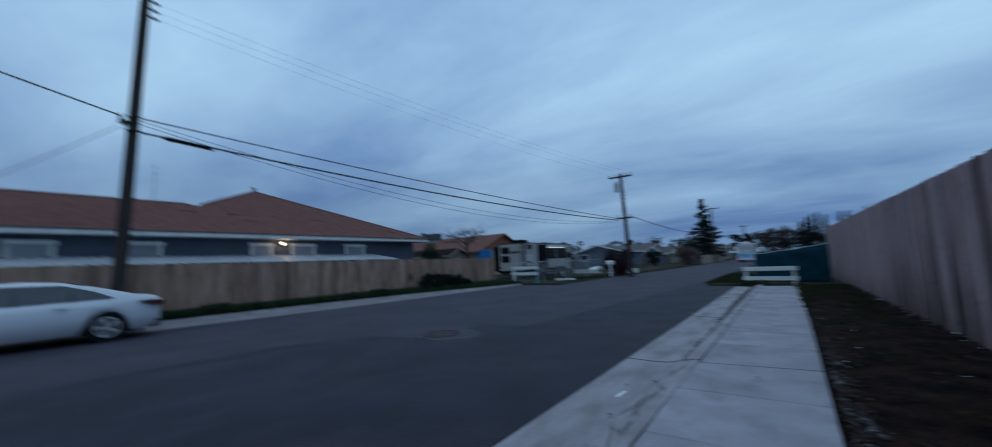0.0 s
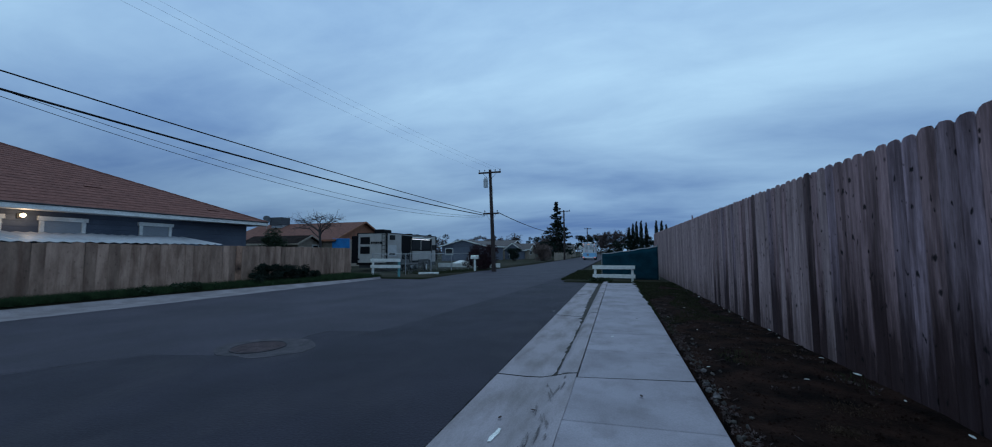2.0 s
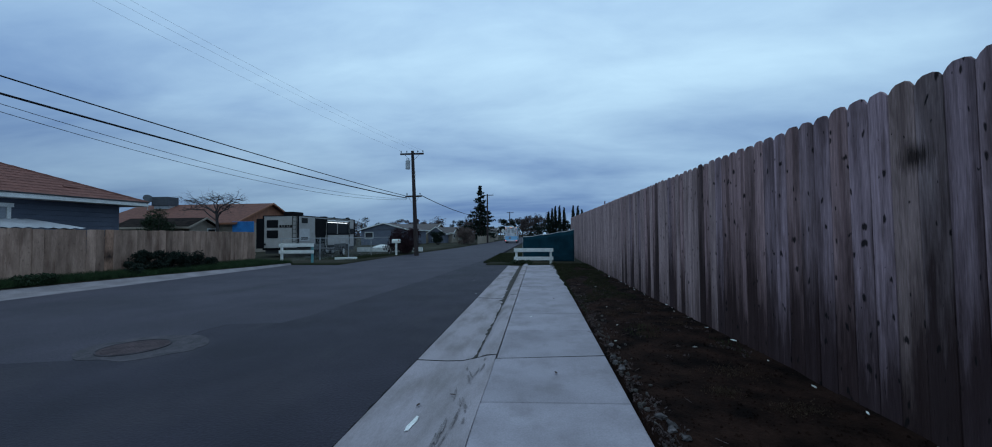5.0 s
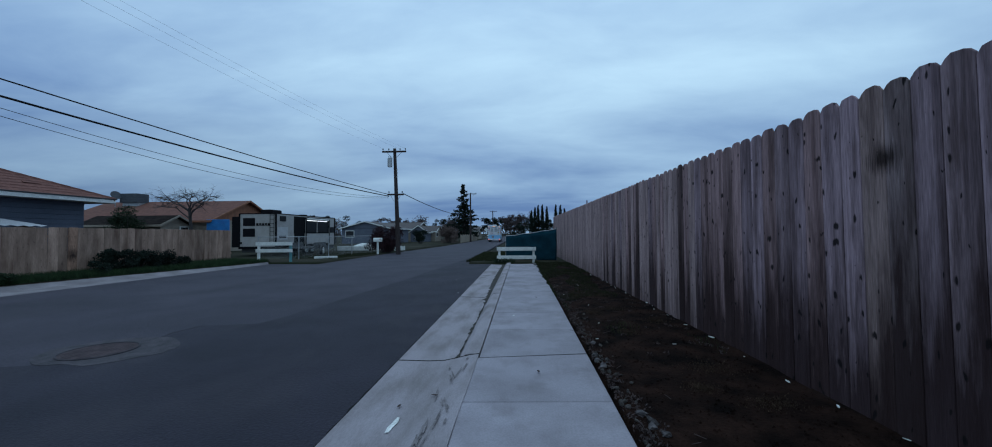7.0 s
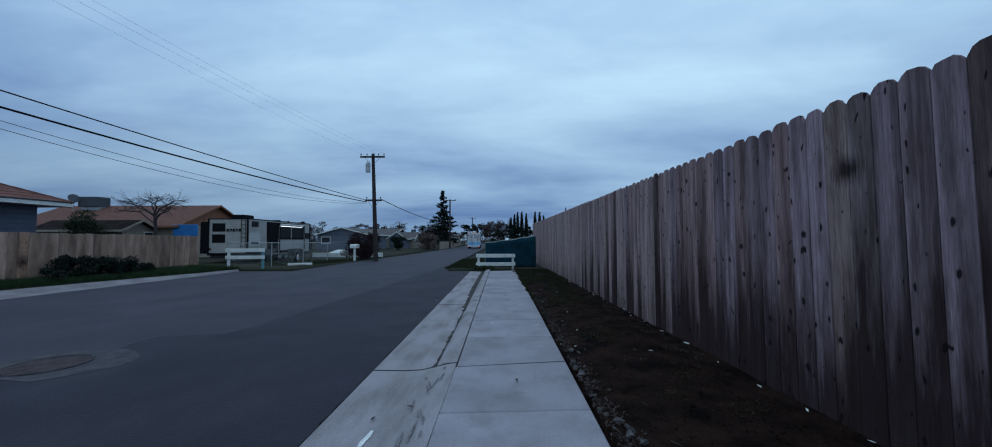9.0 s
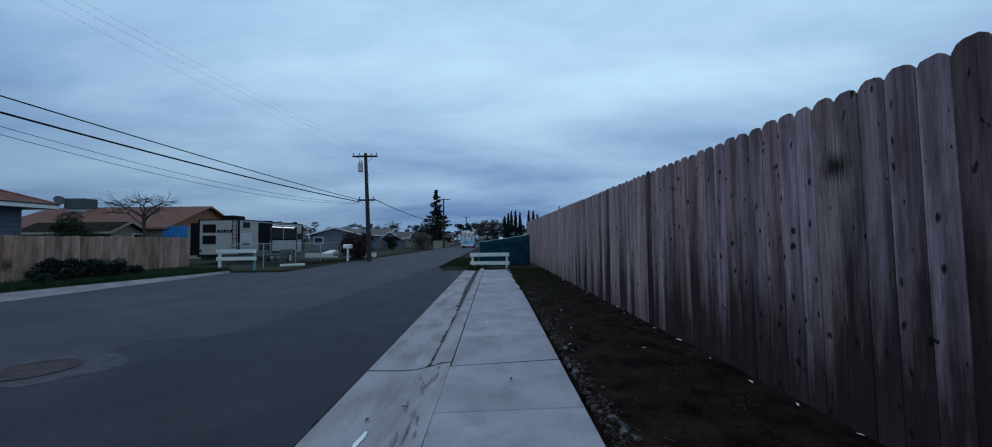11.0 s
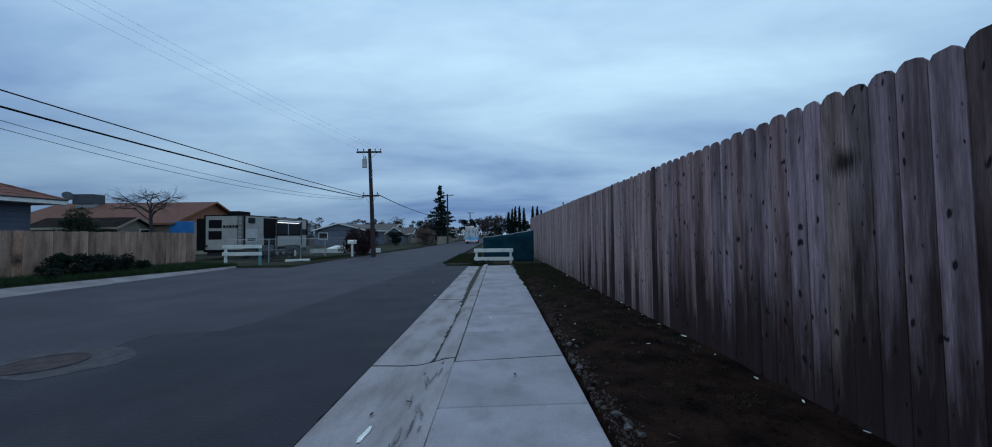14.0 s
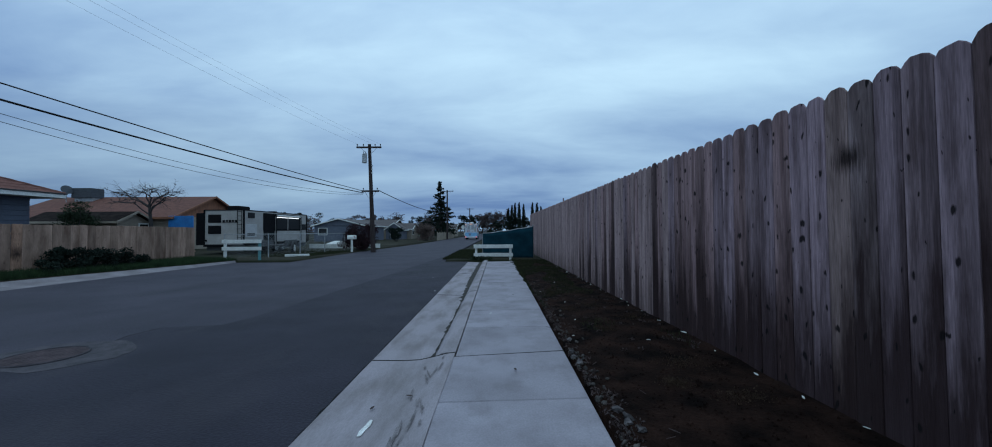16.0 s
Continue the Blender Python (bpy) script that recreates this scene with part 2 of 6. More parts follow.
M["kerb_old"] = mat("aged_kerb_concrete", (0.255, 0.228, 0.243), (0.18, 0.158, 0.168), 0.95, spec=0.15, scale=2, fine=40, grain=0.15)
M["grass"] = mat("grass", (0.03, 0.058, 0.022), (0.012, 0.026, 0.01), 0.8, spec=0.2, scale=3, fine=20, bump=0, rnd=0.1)
WOOD = dict(rough=0.95, scale=2.2, stretch=(5, 5, 0.3), fine=26, lo=0.35, hi=0.6, bump=0.6, knots=0.94, shift=True, spec=0.12, grain=0.3, streak=0.3, blotch=0.5, blotch_size=(9, 9, 1.6), blotch_tone=(0.06, 0.036, 0.034))
# each board tone below has shade painted in towards the ground
M["weathered"] = mat("weathered_grey_wood", (0.33, 0.236, 0.268), (0.182, 0.127, 0.145), rnd=0.15, damp_shade=(0.9, 0.9), **WOOD)
M["weathered_brown"] = mat("weathered_brown_wood", (0.315, 0.206, 0.212), (0.157, 0.099, 0.102), rnd=0.22, damp_shade=(1.0, 0.9), **WOOD)
M["weathered_dark"] = mat("stained_dark_wood", (0.165, 0.108, 0.112), (0.062, 0.04, 0.042), rnd=0.25, damp_shade=(1.2, 0.9), **WOOD)
M["weathered_pale"] = mat("newer_pinkish_wood", (0.37, 0.262, 0.262), (0.225, 0.156, 0.156), rnd=0.16, damp_shade=(0.2, 0.65), **dict(WOOD, knots=0.8, blotch=0.3))
M["weathered_wet"] = mat("wet_stained_wood", (0.275, 0.195, 0.216), (0.132, 0.091, 0.101), rnd=0.1, damp_shade=(1.2, 0.92), **WOOD)
M["weathered_knot"] = mat("knot_stained_wood", (0.255, 0.19, 0.195), (0.125, 0.09, 0.092), damp_shade=(1.3, 0.93), stain=(0.088, 1.96, 0.1), **WOOD)
M["weathered_burl"] = mat("burl_stained_wood", (0.28, 0.196, 0.187), (0.13, 0.088, 0.084), damp_shade=(1.05, 0.9), stain=(-0.08, 1.94, 0.12), **WOOD)
M["cedar"] = mat("cedar_wood", (0.37, 0.243, 0.186), (0.205, 0.13, 0.099), 0.9, spec=0.2, scale=1.3, stretch=(3, 3, 0.7), fine=12, bump=0.3, rnd=0.3,
                 knots=0.28, shift=True, grain=0.15, streak=0.12, blotch=0.6, blotch_size=(3.2, 3.2, 0.6), blotch_tone=(0.1, 0.05, 0.034))
M["shingle"] = mat("roof_shingle", (0.19, 0.087, 0.072), (0.14, 0.065, 0.055), 0.95, spec=0.1, scale=3, stretch=(1, 1, 2), fine=14, bump=0.25)
M["siding"] = mat("blue_grey_siding", (0.07, 0.085, 0.12), (0.055, 0.068, 0.1), 0.75, scale=1.2, fine=40, bump=0.15)
M["white"] = mat("white_paint", (0.72, 0.72, 0.7), (0.58, 0.58, 0.56), 0.6, scale=3, fine=50, bump=0.08)
M["pole"] = mat("pole_wood", (0.062, 0.047, 0.046), (0.03, 0.023, 0.023), 0.9, spec=0.15, scale=4, stretch=(5, 5, 0.4), fine=25, bump=0.5)
M["black"] = mat("black_rubber", (0.012, 0.012, 0.013), rough=0.8, bump=0.1, spec=0.1)
M["glass"] = mat("dark_glass", (0.03, 0.035, 0.04), (0.02, 0.022, 0.028), 0.08, bump=0, spec=0.8)
M["steel"] = mat("galvanised_steel", (0.42, 0.43, 0.44), (0.3, 0.31, 0.32), 0.45, 0.8, scale=6, fine=60, bump=0.05)


# ---- builders ----
def mesh(name, bm, material, smooth=False):
    me = bpy.data.meshes.new(name)
    bmesh.ops.recalc_face_normals(bm, faces=bm.faces)
    bm.to_mesh(me)
    bm.free()
    for one in material if isinstance(material, (list, tuple)) else (material,):
        me.materials.append(one)
    if smooth:
        for p in me.polygons:
            p.use_smooth = True
    return me


def thing(name, place=(0, 0, 0), turn=0, label="", category="", group="", kind=""):
    ob = new(name)
    ob.empty_display_size = 0.2
    ob.matrix_world = pose(*place, 0, 0, turn)
    return tagged(ob, label, category, group, kind)


def part(name, bm, material, parent=None, label="", smooth=False):
    ob = new(name, mesh(name, bm, material, smooth))
    if parent is not None:
        ob.parent = parent
    return tagged(ob, label)


def solo(name, bm, material, label, category, group="", kind="", smooth=False):
    return tagged(part(name, bm, material, None, "", smooth), label, category, group, kind)


def BM():
    return bmesh.new()


def box(bm, x0, x1, y0, y1, z0, z1, bevel=0.0, index=0):
    m = Matrix.LocRotScale(((x0 + x1) / 2, (y0 + y1) / 2, (z0 + z1) / 2), None, (abs(x1 - x0), abs(y1 - y0), abs(z1 - z0)))
    r = bmesh.ops.create_cube(bm, size=1, matrix=m)
    faces = {f for v in r["verts"] for f in v.link_faces}
    if bevel:
        out = bmesh.ops.bevel(bm, geom=list({e for v in r["verts"] for e in v.link_edges}), offset=bevel, segments=2, affect="EDGES", profile=0.6)
        faces = set(out["faces"]) | {f for f in faces if f.is_valid}
    for f in faces:
        f.material_index = index
    return bm


def rod(bm, a, b, r0, r1=None, seg=10, caps=True):
    a, b = Vector(a), Vector(b)
    r1 = r0 if r1 is None else r1
    m = Matrix.Translation((a + b) / 2) @ (b - a).to_track_quat("Z", "Y").to_matrix().to_4x4()
    bmesh.ops.create_cone(bm, cap_ends=caps, segments=seg, radius1=r0, radius2=r1, depth=(b - a).length, matrix=m)
    return bm


def tube(bm, pts, r, seg=6):
    """One unbroken round tube along the points."""
    pts = [Vector(p) for p in pts]
    rings = []
    for i, p in enumerate(pts):
        d = (pts[min(i + 1, len(pts) - 1)] - pts[max(i - 1, 0)]).normalized()
        u = d.cross(Vector((0.3, 0.1, 1))).normalized()
        v = d.cross(u)
        rings.append([bm.verts.new(p + u * r * math.cos(k * 2 * math.pi / seg) + v * r * math.sin(k * 2 * math.pi / seg)) for k in range(seg)])
    for a, b in zip(rings, rings[1:]):
        for k in range(seg):
            j = (k + 1) % seg
            bm.faces.new((a[k], a[j], b[j], b[k]))
    bm.faces.new(rings[0])
    bm.faces.new(rings[-1][::-1])
    return bm


def slab(bm, pts, z0, z1):
    """An upright prism over the outline pts (x, y)."""
    low = [bm.verts.new((x, y, z0)) for x, y in pts]
    top = [bm.verts.new((x, y, z1)) for x, y in pts]
    bm.faces.new(top)
    bm.faces.new(low[::-1])
    for i in range(len(pts)):
        j = (i + 1) % len(pts)
        bm.faces.new((low[i], low[j], top[j], top[i]))
    return bm


def sweep(bm, profile, y0, y1, steps=1, wob=0.0):
    """An outline (x, z) drawn out along y."""
    rings = []
    for k in range(steps + 1):
        y = y0 + (y1 - y0) * k / steps
        rings.append([bm.verts.new((x + wob * noise.noise((y * 1.3, x, 7)), y, z)) for x, z in profile])
    n = len(profile)
    for a, b in zip(rings, rings[1:]):
        for i in range(n):
            j = (i + 1) % n
            bm.faces.new((a[i], a[j], b[j], b[i]))
    bm.faces.new(rings[0])
    bm.faces.new(rings[-1][::-1])
    return bm


def flat(bm, pts, z=None):
    f = bm.faces.new([bm.verts.new(p if z is None else (*p, z)) for p in pts])
    return f


def plate(bm, pts, thick):
    """A sheet with thickness over any flat outline of 3D points."""
    vs = [Vector(p) for p in pts]
    nrm = (vs[1] - vs[0]).cross(vs[2] - vs[0]).normalized() * thick
    top = [bm.verts.new(v) for v in vs]
    low = [bm.verts.new(v - nrm) for v in vs]
    bm.faces.new(top)
    bm.faces.new(low[::-1])
    for i in range(len(vs)):
        j = (i + 1) % len(vs)
        bm.faces.new((low[i], low[j], top[j], top[i]))
    return bm


# ---- ground, road, kerbs ----
def fence_x(y):
    return 2.62 - 0.021 * max(0.0, y - 3)


def land(x, y):
    if y < 19:
        if -15.25 < x < -0.55:
            return -0.24
        if x <= -15.25:
            return 0.02 + 0.05 * min(1.2, -14 - x)
        if x < 0.8:
            return -0.2
        return -0.012 + 0.02 * noise.noise((x * 2.1, y * 1.7, 3)) + 0.012 * noise.noise((x * 7, y * 7, 1))
    if -10.3 < x < -2.6:
        return -0.22
    return -0.05 + 0.03 * noise.noise((x * 0.6, y * 0.6, 5))


bm = BM()
gx = [-3000, -600, -200, -90, -45, -30, -22, -18, -16, -15.2, -14.6, -14.01, -13.99, -12, -10.31, -10.29, -6, -2.61, -2.59, -1.5, -0.56, -0.54, 0.79]
gx += [0.81 + 0.15 * i for i in range(14)] + [3.2, 4, 6, 10, 20, 45, 100, 300, 900, 3000]
gy = [-3000, -400, -100, -40, -15, -6] + [-3 + 0.25 * i for i in range(88)] + [18.99, 19.01, 20, 21, 22, 24, 27, 30, 36, 45, 60, 90, 150, 300, 900, 3000]
grid = [[bm.verts.new((x, y, land(x, y))) for x in gx] for y in gy]
for r0, r1 in zip(grid, grid[1:]):
    for i in range(len(gx) - 1):
        bm.faces.new((r0[i], r0[i + 1], r1[i + 1], r1[i])).material_index = 1 if (gx[i] > 0.7 and gx[i] < 3 and r0[i].co.y < 19) else 0
solo("ground", bm, (M["ground"], M["dirt"]), "dark bare soil and winter grass ground", "ground", kind="structure", smooth=True)

bm = BM()
slab(bm, [(-13.42, -300), (-13.42, 18.6), (-12.6, 19.6), (-11.3, 22), (-10.4, 28), (-9.9, 35), (-9.4, 45), (-9.1, 400), (-3.0, 400), (-3.0, 22.5), (-2.9, 20.4), (-1.475, 19.2), (-1.475, -300)], -0.3, -0.1)
solo("road", bm, M["asphalt"], "worn dark grey asphalt street with patches", "road", kind="structure")
bm = BM()
slab(bm, [(-1.48, -300), (-1.48, 19.1), (-2.9, 20.3), (-3.05, 26), (-3.6, 16), (-3.76, 13.1), (-3.96, 10.8), (-4.13, 8.9), (-4.2, 7.5), (-4.32, 6.9), (-4.45, 6.25), (-5.28, 6.1), (-5.36, 5.6), (-5.3, 5.15), (-5.15, 4.8), (-5.15, 4.4), (-5.4, 4.2), (-6.6, 3.9), (-7.6, 2.2), (-8.1, -10), (-8.1, -300)], -0.11, -0.096)
solo("road_patch", bm, M["asphalt_new"], "darker newer asphalt overlay on the street", "road", kind="structure")

pavement = thing("pavement", label="pale grey concrete pavement of square slabs", category="pavement", kind="structure")
kerb = thing("kerb", label="rolled concrete kerb and gutter, stained", category="kerb", kind="structure")
far_kerb = thing("kerb_far", label="concrete kerb and gutter across the street", category="kerb", kind="structure")
M["lamp_glow"] = mat("lamp_glow", (1.0, 0.72, 0.42), (1.0, 0.72, 0.42), 0.5, bump=0, glow=9.0)
M["tail_glow"] = mat("tail_glow", (1.0, 0.12, 0.07), (0.9, 0.08, 0.05), 0.3, bump=0, glow=1.0)
M["amber_glow"] = mat("amber_glow", (1.0, 0.5, 0.28), (1.0, 0.45, 0.22), 0.3, bump=0, glow=0.8)
M["curtain"] = mat("window_blind", (0.27, 0.29, 0.32), (0.22, 0.235, 0.26), 0.4, scale=1, bump=0)
M["poly"] = mat("corrugated_sheet", (0.35, 0.355, 0.38), (0.25, 0.255, 0.28), 0.5, scale=1.5, fine=40, bump=0.05)
M["dark"] = mat("dark_trim", (0.03, 0.03, 0.033), rough=0.6, bump=0.05)


# ---- the blue-grey house behind the far fence ----
def house_main():
    t = thing("house", (0, 0, 0), label="blue-grey single-storey house with brown hipped shingle roof", category="house")
    bm = BM()
    box(bm, -31.5, -18.1, 1.4, 14.85, 0, 2.9)
    box(bm, -24.2, -18.104, -14, 1.3, 0, 2.9)
    part("wall", bm, M["siding"], t)
    for k in range(13):
        z = 0.55 + 0.19 * k
        bm = BM()
        sweep(bm, [(-18.1, z), (-18.075, z), (-18.09, z + 0.18), (-18.1, z + 0.18)], -13.9, 14.85)
        part("siding_board", bm, M["siding"], t)
    # hipped main roof
    e, s = 2.98, 0.436
    x0, x1, y0, y1 = -17.5, -32.1, 1.1, 15.55
    w = (y1 - y0) / 2
    pk = (x0 - w, y0 + w, e + s * w)
    pb = (x1 + w + 0.02, y0 + w, e + s * w)
    bm = BM()
    plate(bm, [(x0, y0, e), (x0, y1, e), pk], 0.1)
    plate(bm, [(x0, y1, e), (x1, y1, e), pb, pk], 0.1)
    plate(bm, [(x1, y0, e), (x0, y0, e), pk, pb], 0.1)
    plate(bm, [(x1, y1, e), (x1, y0, e), pb], 0.1)
    roof = part("roof", bm, M["shingle"], t, "brown shingle roof, sagging ridge tiles")
    bm = BM()
    r = (-21.1, e + s * 3.6)
    plate(bm, [(x0, -14.6, e - 0.01), (x0, 4.4, e - 0.01), (r[0], 4.4, r[1]), (r[0], -14.6, r[1])], 0.1)
    plate(bm, [(r[0], -14.6, r[1]), (r[0], 4.4, r[1]), (-24.7, 4.4, e), (-24.7, -14.6, e)], 0.1)
    part("wing_roof", bm, M["shingle"], t)
    # hip caps
    for a, b in (((x0, y1, e), pk), ((x0 - 3.7, y0 + 3.7, e + s * 3.7), pk), ((r[0], -14.6, r[1]), (r[0], 4.2, r[1]))):
        bm = BM()
        n = int((Vector(b) - Vector(a)).length / 0.21)
        tube(bm, [Vector(a).lerp(Vector(b), i / n) + Vector((0, 0, -0.03 + 0.008 * (i % 2))) for i in range(n + 1)], 0.085, 6)
        part("ridge_cap", bm, M["shingle"], roof)
    # shingle courses, slightly proud
    bm = BM()
    for k in range(1, 24):
        h = w * k / 24
        z = e + s * h + 0.012
        plate(bm, [(x0 - h, y0 + max(h, 3.6 if h < 3.6 else h) + 0.05, z), (x0 - h, y1 - h - 0.05, z), (x0 - h - 0.16, y1 - h - 0.2, z + 0.066), (x0 - h - 0.16, y0 + max(h, 3.6) + 0.2, z + 0.066)], 0.006)
        if h < 3.4:
            plate(bm, [(x0 - h, -14.5, z), (x0 - h, y0 + 3.6, z), (x0 - h - 0.16, y0 + 3.6, z + 0.066), (x0 - h - 0.16, -14.5, z + 0.066)], 0.006)
    tagged(part("shingle_course", bm, M["shingle"], roof), kind="stuff")
    # lifted shingles and a vent
    for y, h in ((9.6, 2.4), (5.69, 2.5), (6.1, 1.75), (4.0, 2.6), (13.4, 1.0)):
        bm = BM()
        plate(bm, [(x0 - h + 0.1, y - 0.3, e + s * (h - 0.1) + 0.05), (x0 - h + 0.08, y + 0.26, e + s * (h - 0.1) + 0.04), (x0 - h - 0.08, y + 0.3, e + s * (h + 0.1) + 0.03), (x0 - h - 0.1, y - 0.22, e + s * (h + 0.1) + 0.03)], 0.02)
        part("lifted_shingle", bm, M["shingle"], roof)
    bm = BM()
    rod(bm, (pk[0] - 0.3, pk[1] + 0.1, pk[2] - 0.1), (pk[0] - 0.3, pk[1] + 0.1, pk[2] + 0.28), 0.08, 0.08, 10)
    rod(bm, (pk[0] - 0.3, pk[1] + 0.1, pk[2] + 0.24), (pk[0] - 0.3, pk[1] + 0.1, pk[2] + 0.3), 0.13, 0.11, 10)
    part("vent_pipe", bm, M["dark"], roof)
    bm = BM()
    box(bm, x0 - 0.02, x0 + 0.025, -14.6, y1 + 0.02, e - 0.19, e - 0.04, 0.006)
    part("fascia", bm, M["white"], t, "white painted fascia board")
    bm = BM()
    box(bm, x0 - 0.03, x0 + 0.06, -14.6, y1 + 0.05, e - 0.035, e + 0.01, 0.006)
    part("drip_edge", bm, M["dark"], t)
    bm = BM()
    box(bm, x1, x0, y1 - 0.02, y1 + 0.025, e - 0.2, e, 0.006)
    part("fascia", bm, M["white"], t, "white painted fascia board")
    bm = BM()
    box(bm, -18.1, x0 - 0.03, -14.6, y1 - 0.03, e - 0.19, e - 0.16)
    part("soffit", bm, M["white"], t)
    # windows
    for a, b in ((-0.95, 0.1), (1.72, 2.75), (5.7, 6.6), (7.42, 8.58), (10.2, 11.36)):
        wbm = BM()
        box(wbm, -18.1, -18.03, a, b, 1.62, 1.72, 0.008)
        box(wbm, -18.1, -18.03, a, a + 0.11, 1.72, 2.48, 0.008)
        box(wbm, -18.1, -18.03, b - 0.11, b, 1.72, 2.48, 0.008)
        box(wbm, -18.1, -18.0, a - 0.05, b + 0.05, 2.48, 2.62, 0.01)
        win = part("window", wbm, M["white"], t, "white-trimmed window with pale blind")
        bm = BM()
        box(bm, -18.1, -18.062, a + 0.11, b - 0.11, 1.72, 2.48)
        part("pane", bm, M["curtain"], win)
        for zz in (2.0, 2.24):
            bm = BM()
            box(bm, -18.062, -18.056, a + 0.12, b - 0.12, zz, zz + 0.012)
            part("blind_slat", bm, M["curtain"], win)
    lamp = BM()
    box(lamp, -18.1, -18.04, 6.9, 7.06, 2.5, 2.68, 0.01)
    rod(lamp, (-18.04, 6.98, 2.66), (-17.92, 6.98, 2.7), 0.02, 0.02, 8)
    lamp = part("wall_lamp", lamp, M["dark"], t, "lit warm outdoor wall lamp")
    bm = BM()
    bmesh.ops.create_icosphere(bm, subdivisions=2, radius=0.065, matrix=Matrix.Translation((-17.9, 6.98, 2.6)))
    part("bulb", bm, M["lamp_glow"], lamp, smooth=True)
    bm = BM()
    rod(bm, (-21.5, 3.1, 4.4), (-21.5, 3.1, 6.3), 0.02, 0.012, 6)
    for z, h in ((6.15, 0.1), (5.85, 0.14), (5.6, 0.1)):
        rod(bm, (-21.5, 3.1 - h, z), (-21.5, 3.1 + h, z), 0.008, 0.008, 5)
    solo("antenna", bm, M["steel"], "thin metal television antenna on the roof", "antenna")


house_main()
lamp_light = new("wall_lamp_light", bpy.data.lights.new("wall_lamp_light", "POINT"))
lamp_light.data.energy, lamp_light.data.color, lamp_light.data.shadow_soft_size = 4.5, (1.0, 0.72, 0.45), 0.1
lamp_light.location = (-17.72, 6.98, 2.58)

# corrugated lean-to between the fence and the house
leanto = thing("patio_roof", label="pale corrugated plastic lean-to roof behind fence", category="patio roof")
bm = BM()
ya, yb, n = -1.2, 11.7, 172
rows = []
for x, z in ((-15.55, 1.73), (-17.95, 2.08)):
    rows.append([bm.verts.new((x, ya + (yb - ya) * i / n, z + 0.018 * math.cos(i * math.pi / 2) + 0.02 * noise.noise((i * 0.08, x, 0)))) for i in range(n + 1)])
for i in range(n):
    bm.faces.new((rows[0][i], rows[0][i + 1], rows[1][i + 1], rows[1][i]))
sheet = part("sheet", bm, M["poly"], leanto)
so = sheet.modifiers.new("thick", "SOLIDIFY")
so.thickness = 0.006
for y in (1.1, 4.5, 8.0, 11.4):
    bm = BM()
    box(bm, -15.72, -15.62, y - 0.045, y + 0.045, 0.02, 1.69)
    part("post", bm, M["cedar"], leanto)
    bm = BM()
    plate(bm, [(-15.6, y - 0.04, 1.7), (-15.6, y + 0.04, 1.7), (-17.95, y + 0.04, 2.04), (-17.95, y - 0.04, 2.04)], 0.09)
    part("rafter", bm, M["cedar"], leanto)


# ---- poles and wires ----
def crossarm(parent, x, y, z, half, pins):
    bm = BM()
    box(bm, x - half, x + half, y - 0.16, y - 0.06, z - 0.06, z + 0.06, 0.01)
    arm = part("crossarm", bm, M["pole"], parent)
    for p in pins:
        bm = BM()
        rod(bm, (x + p, y - 0.11, z + 0.06), (x + p, y - 0.11, z + 0.16), 0.015, 0.015, 6)
        rod(bm, (x + p, y - 0.11, z + 0.14), (x + p, y - 0.11, z + 0.24), 0.05, 0.035, 8)
        part("insulator", bm, M["dark"], arm)
    for sx in (-1, 1):
        bm = BM()
        rod(bm, (x + sx * half * 0.62, y - 0.1, z - 0.05), (x + sx * 0.12, y - 0.1, z - 0.5), 0.014, 0.014, 5)
        part("brace", bm, M["steel"], arm)


def pole_shaft(parent, x, y, top, r0, r1, lean=0.0, tilt=0.0):
    bm = BM()
    rod(bm, (x, y, -0.2), (x + lean, y + tilt, top), r0, r1, 16)
    part("shaft", bm, M["pole"], parent)


near_pole = thing("utility_pole", label="tall dark wooden utility pole behind parked car", category="utility pole", group="utility poles")
pole_shaft(near_pole, -14.6, 1.04, 11.4, 0.17, 0.115, 0.0, 0.32)
for z in (9.35, 9.6, 9.87):
    bm = BM()
    rod(bm, (-14.6, 1.4, z - 0.02), (-14.6, 1.52, z), 0.025, 0.025, 8)
    for k in range(3):
        rod(bm, (-14.6, 1.5 + 0.06 * k, z), (-14.6, 1.55 + 0.06 * k, z), 0.06 - 0.01 * k, 0.045 - 0.01 * k, 10)
    part("insulator", bm, M["dark"], near_pole)
bm = BM()
box(bm, -14.78, -14.42, 0.96, 1.06, 5.84, 5.9)
rod(bm, (-14.44, 0.9, 5.74), (-14.44, 0.9, 6.04), 0.04, 0.04, 8)
part("bracket", bm, M["dark"], near_pole)

mid_pole = thing("utility_pole", label="dark wooden utility pole with crossarms and transformer", category="utility pole", group="utility poles")
pole_shaft(mid_pole, -9.03, 28.0, 7.75, 0.17, 0.11, -0.3)
crossarm(mid_pole, -9.33, 28.0, 7.5, 0.9, (-0.84, -0.4, 0.45, 0.84))
crossarm(mid_pole, -9.22, 28.0, 4.32, 0.62, (-0.5, 0.5))
bm = BM()
rod(bm, (-9.62, 27.8, 6.35), (-9.62, 27.8, 6.95), 0.17, 0.17, 14)
rod(bm, (-9.62, 27.8, 6.95), (-9.62, 27.8, 7.02), 0.18, 0.1, 14)
tr = part("transformer", bm, M["steel"], mid_pole, "grey can transformer")
for dx in (-0.07, 0.07):
    bm = BM()
    rod(bm, (-9.62 + dx, 27.8, 7.0), (-9.62 + dx, 27.8, 7.18), 0.03, 0.02, 8)
    part("bushing", bm, M["dark"], tr)
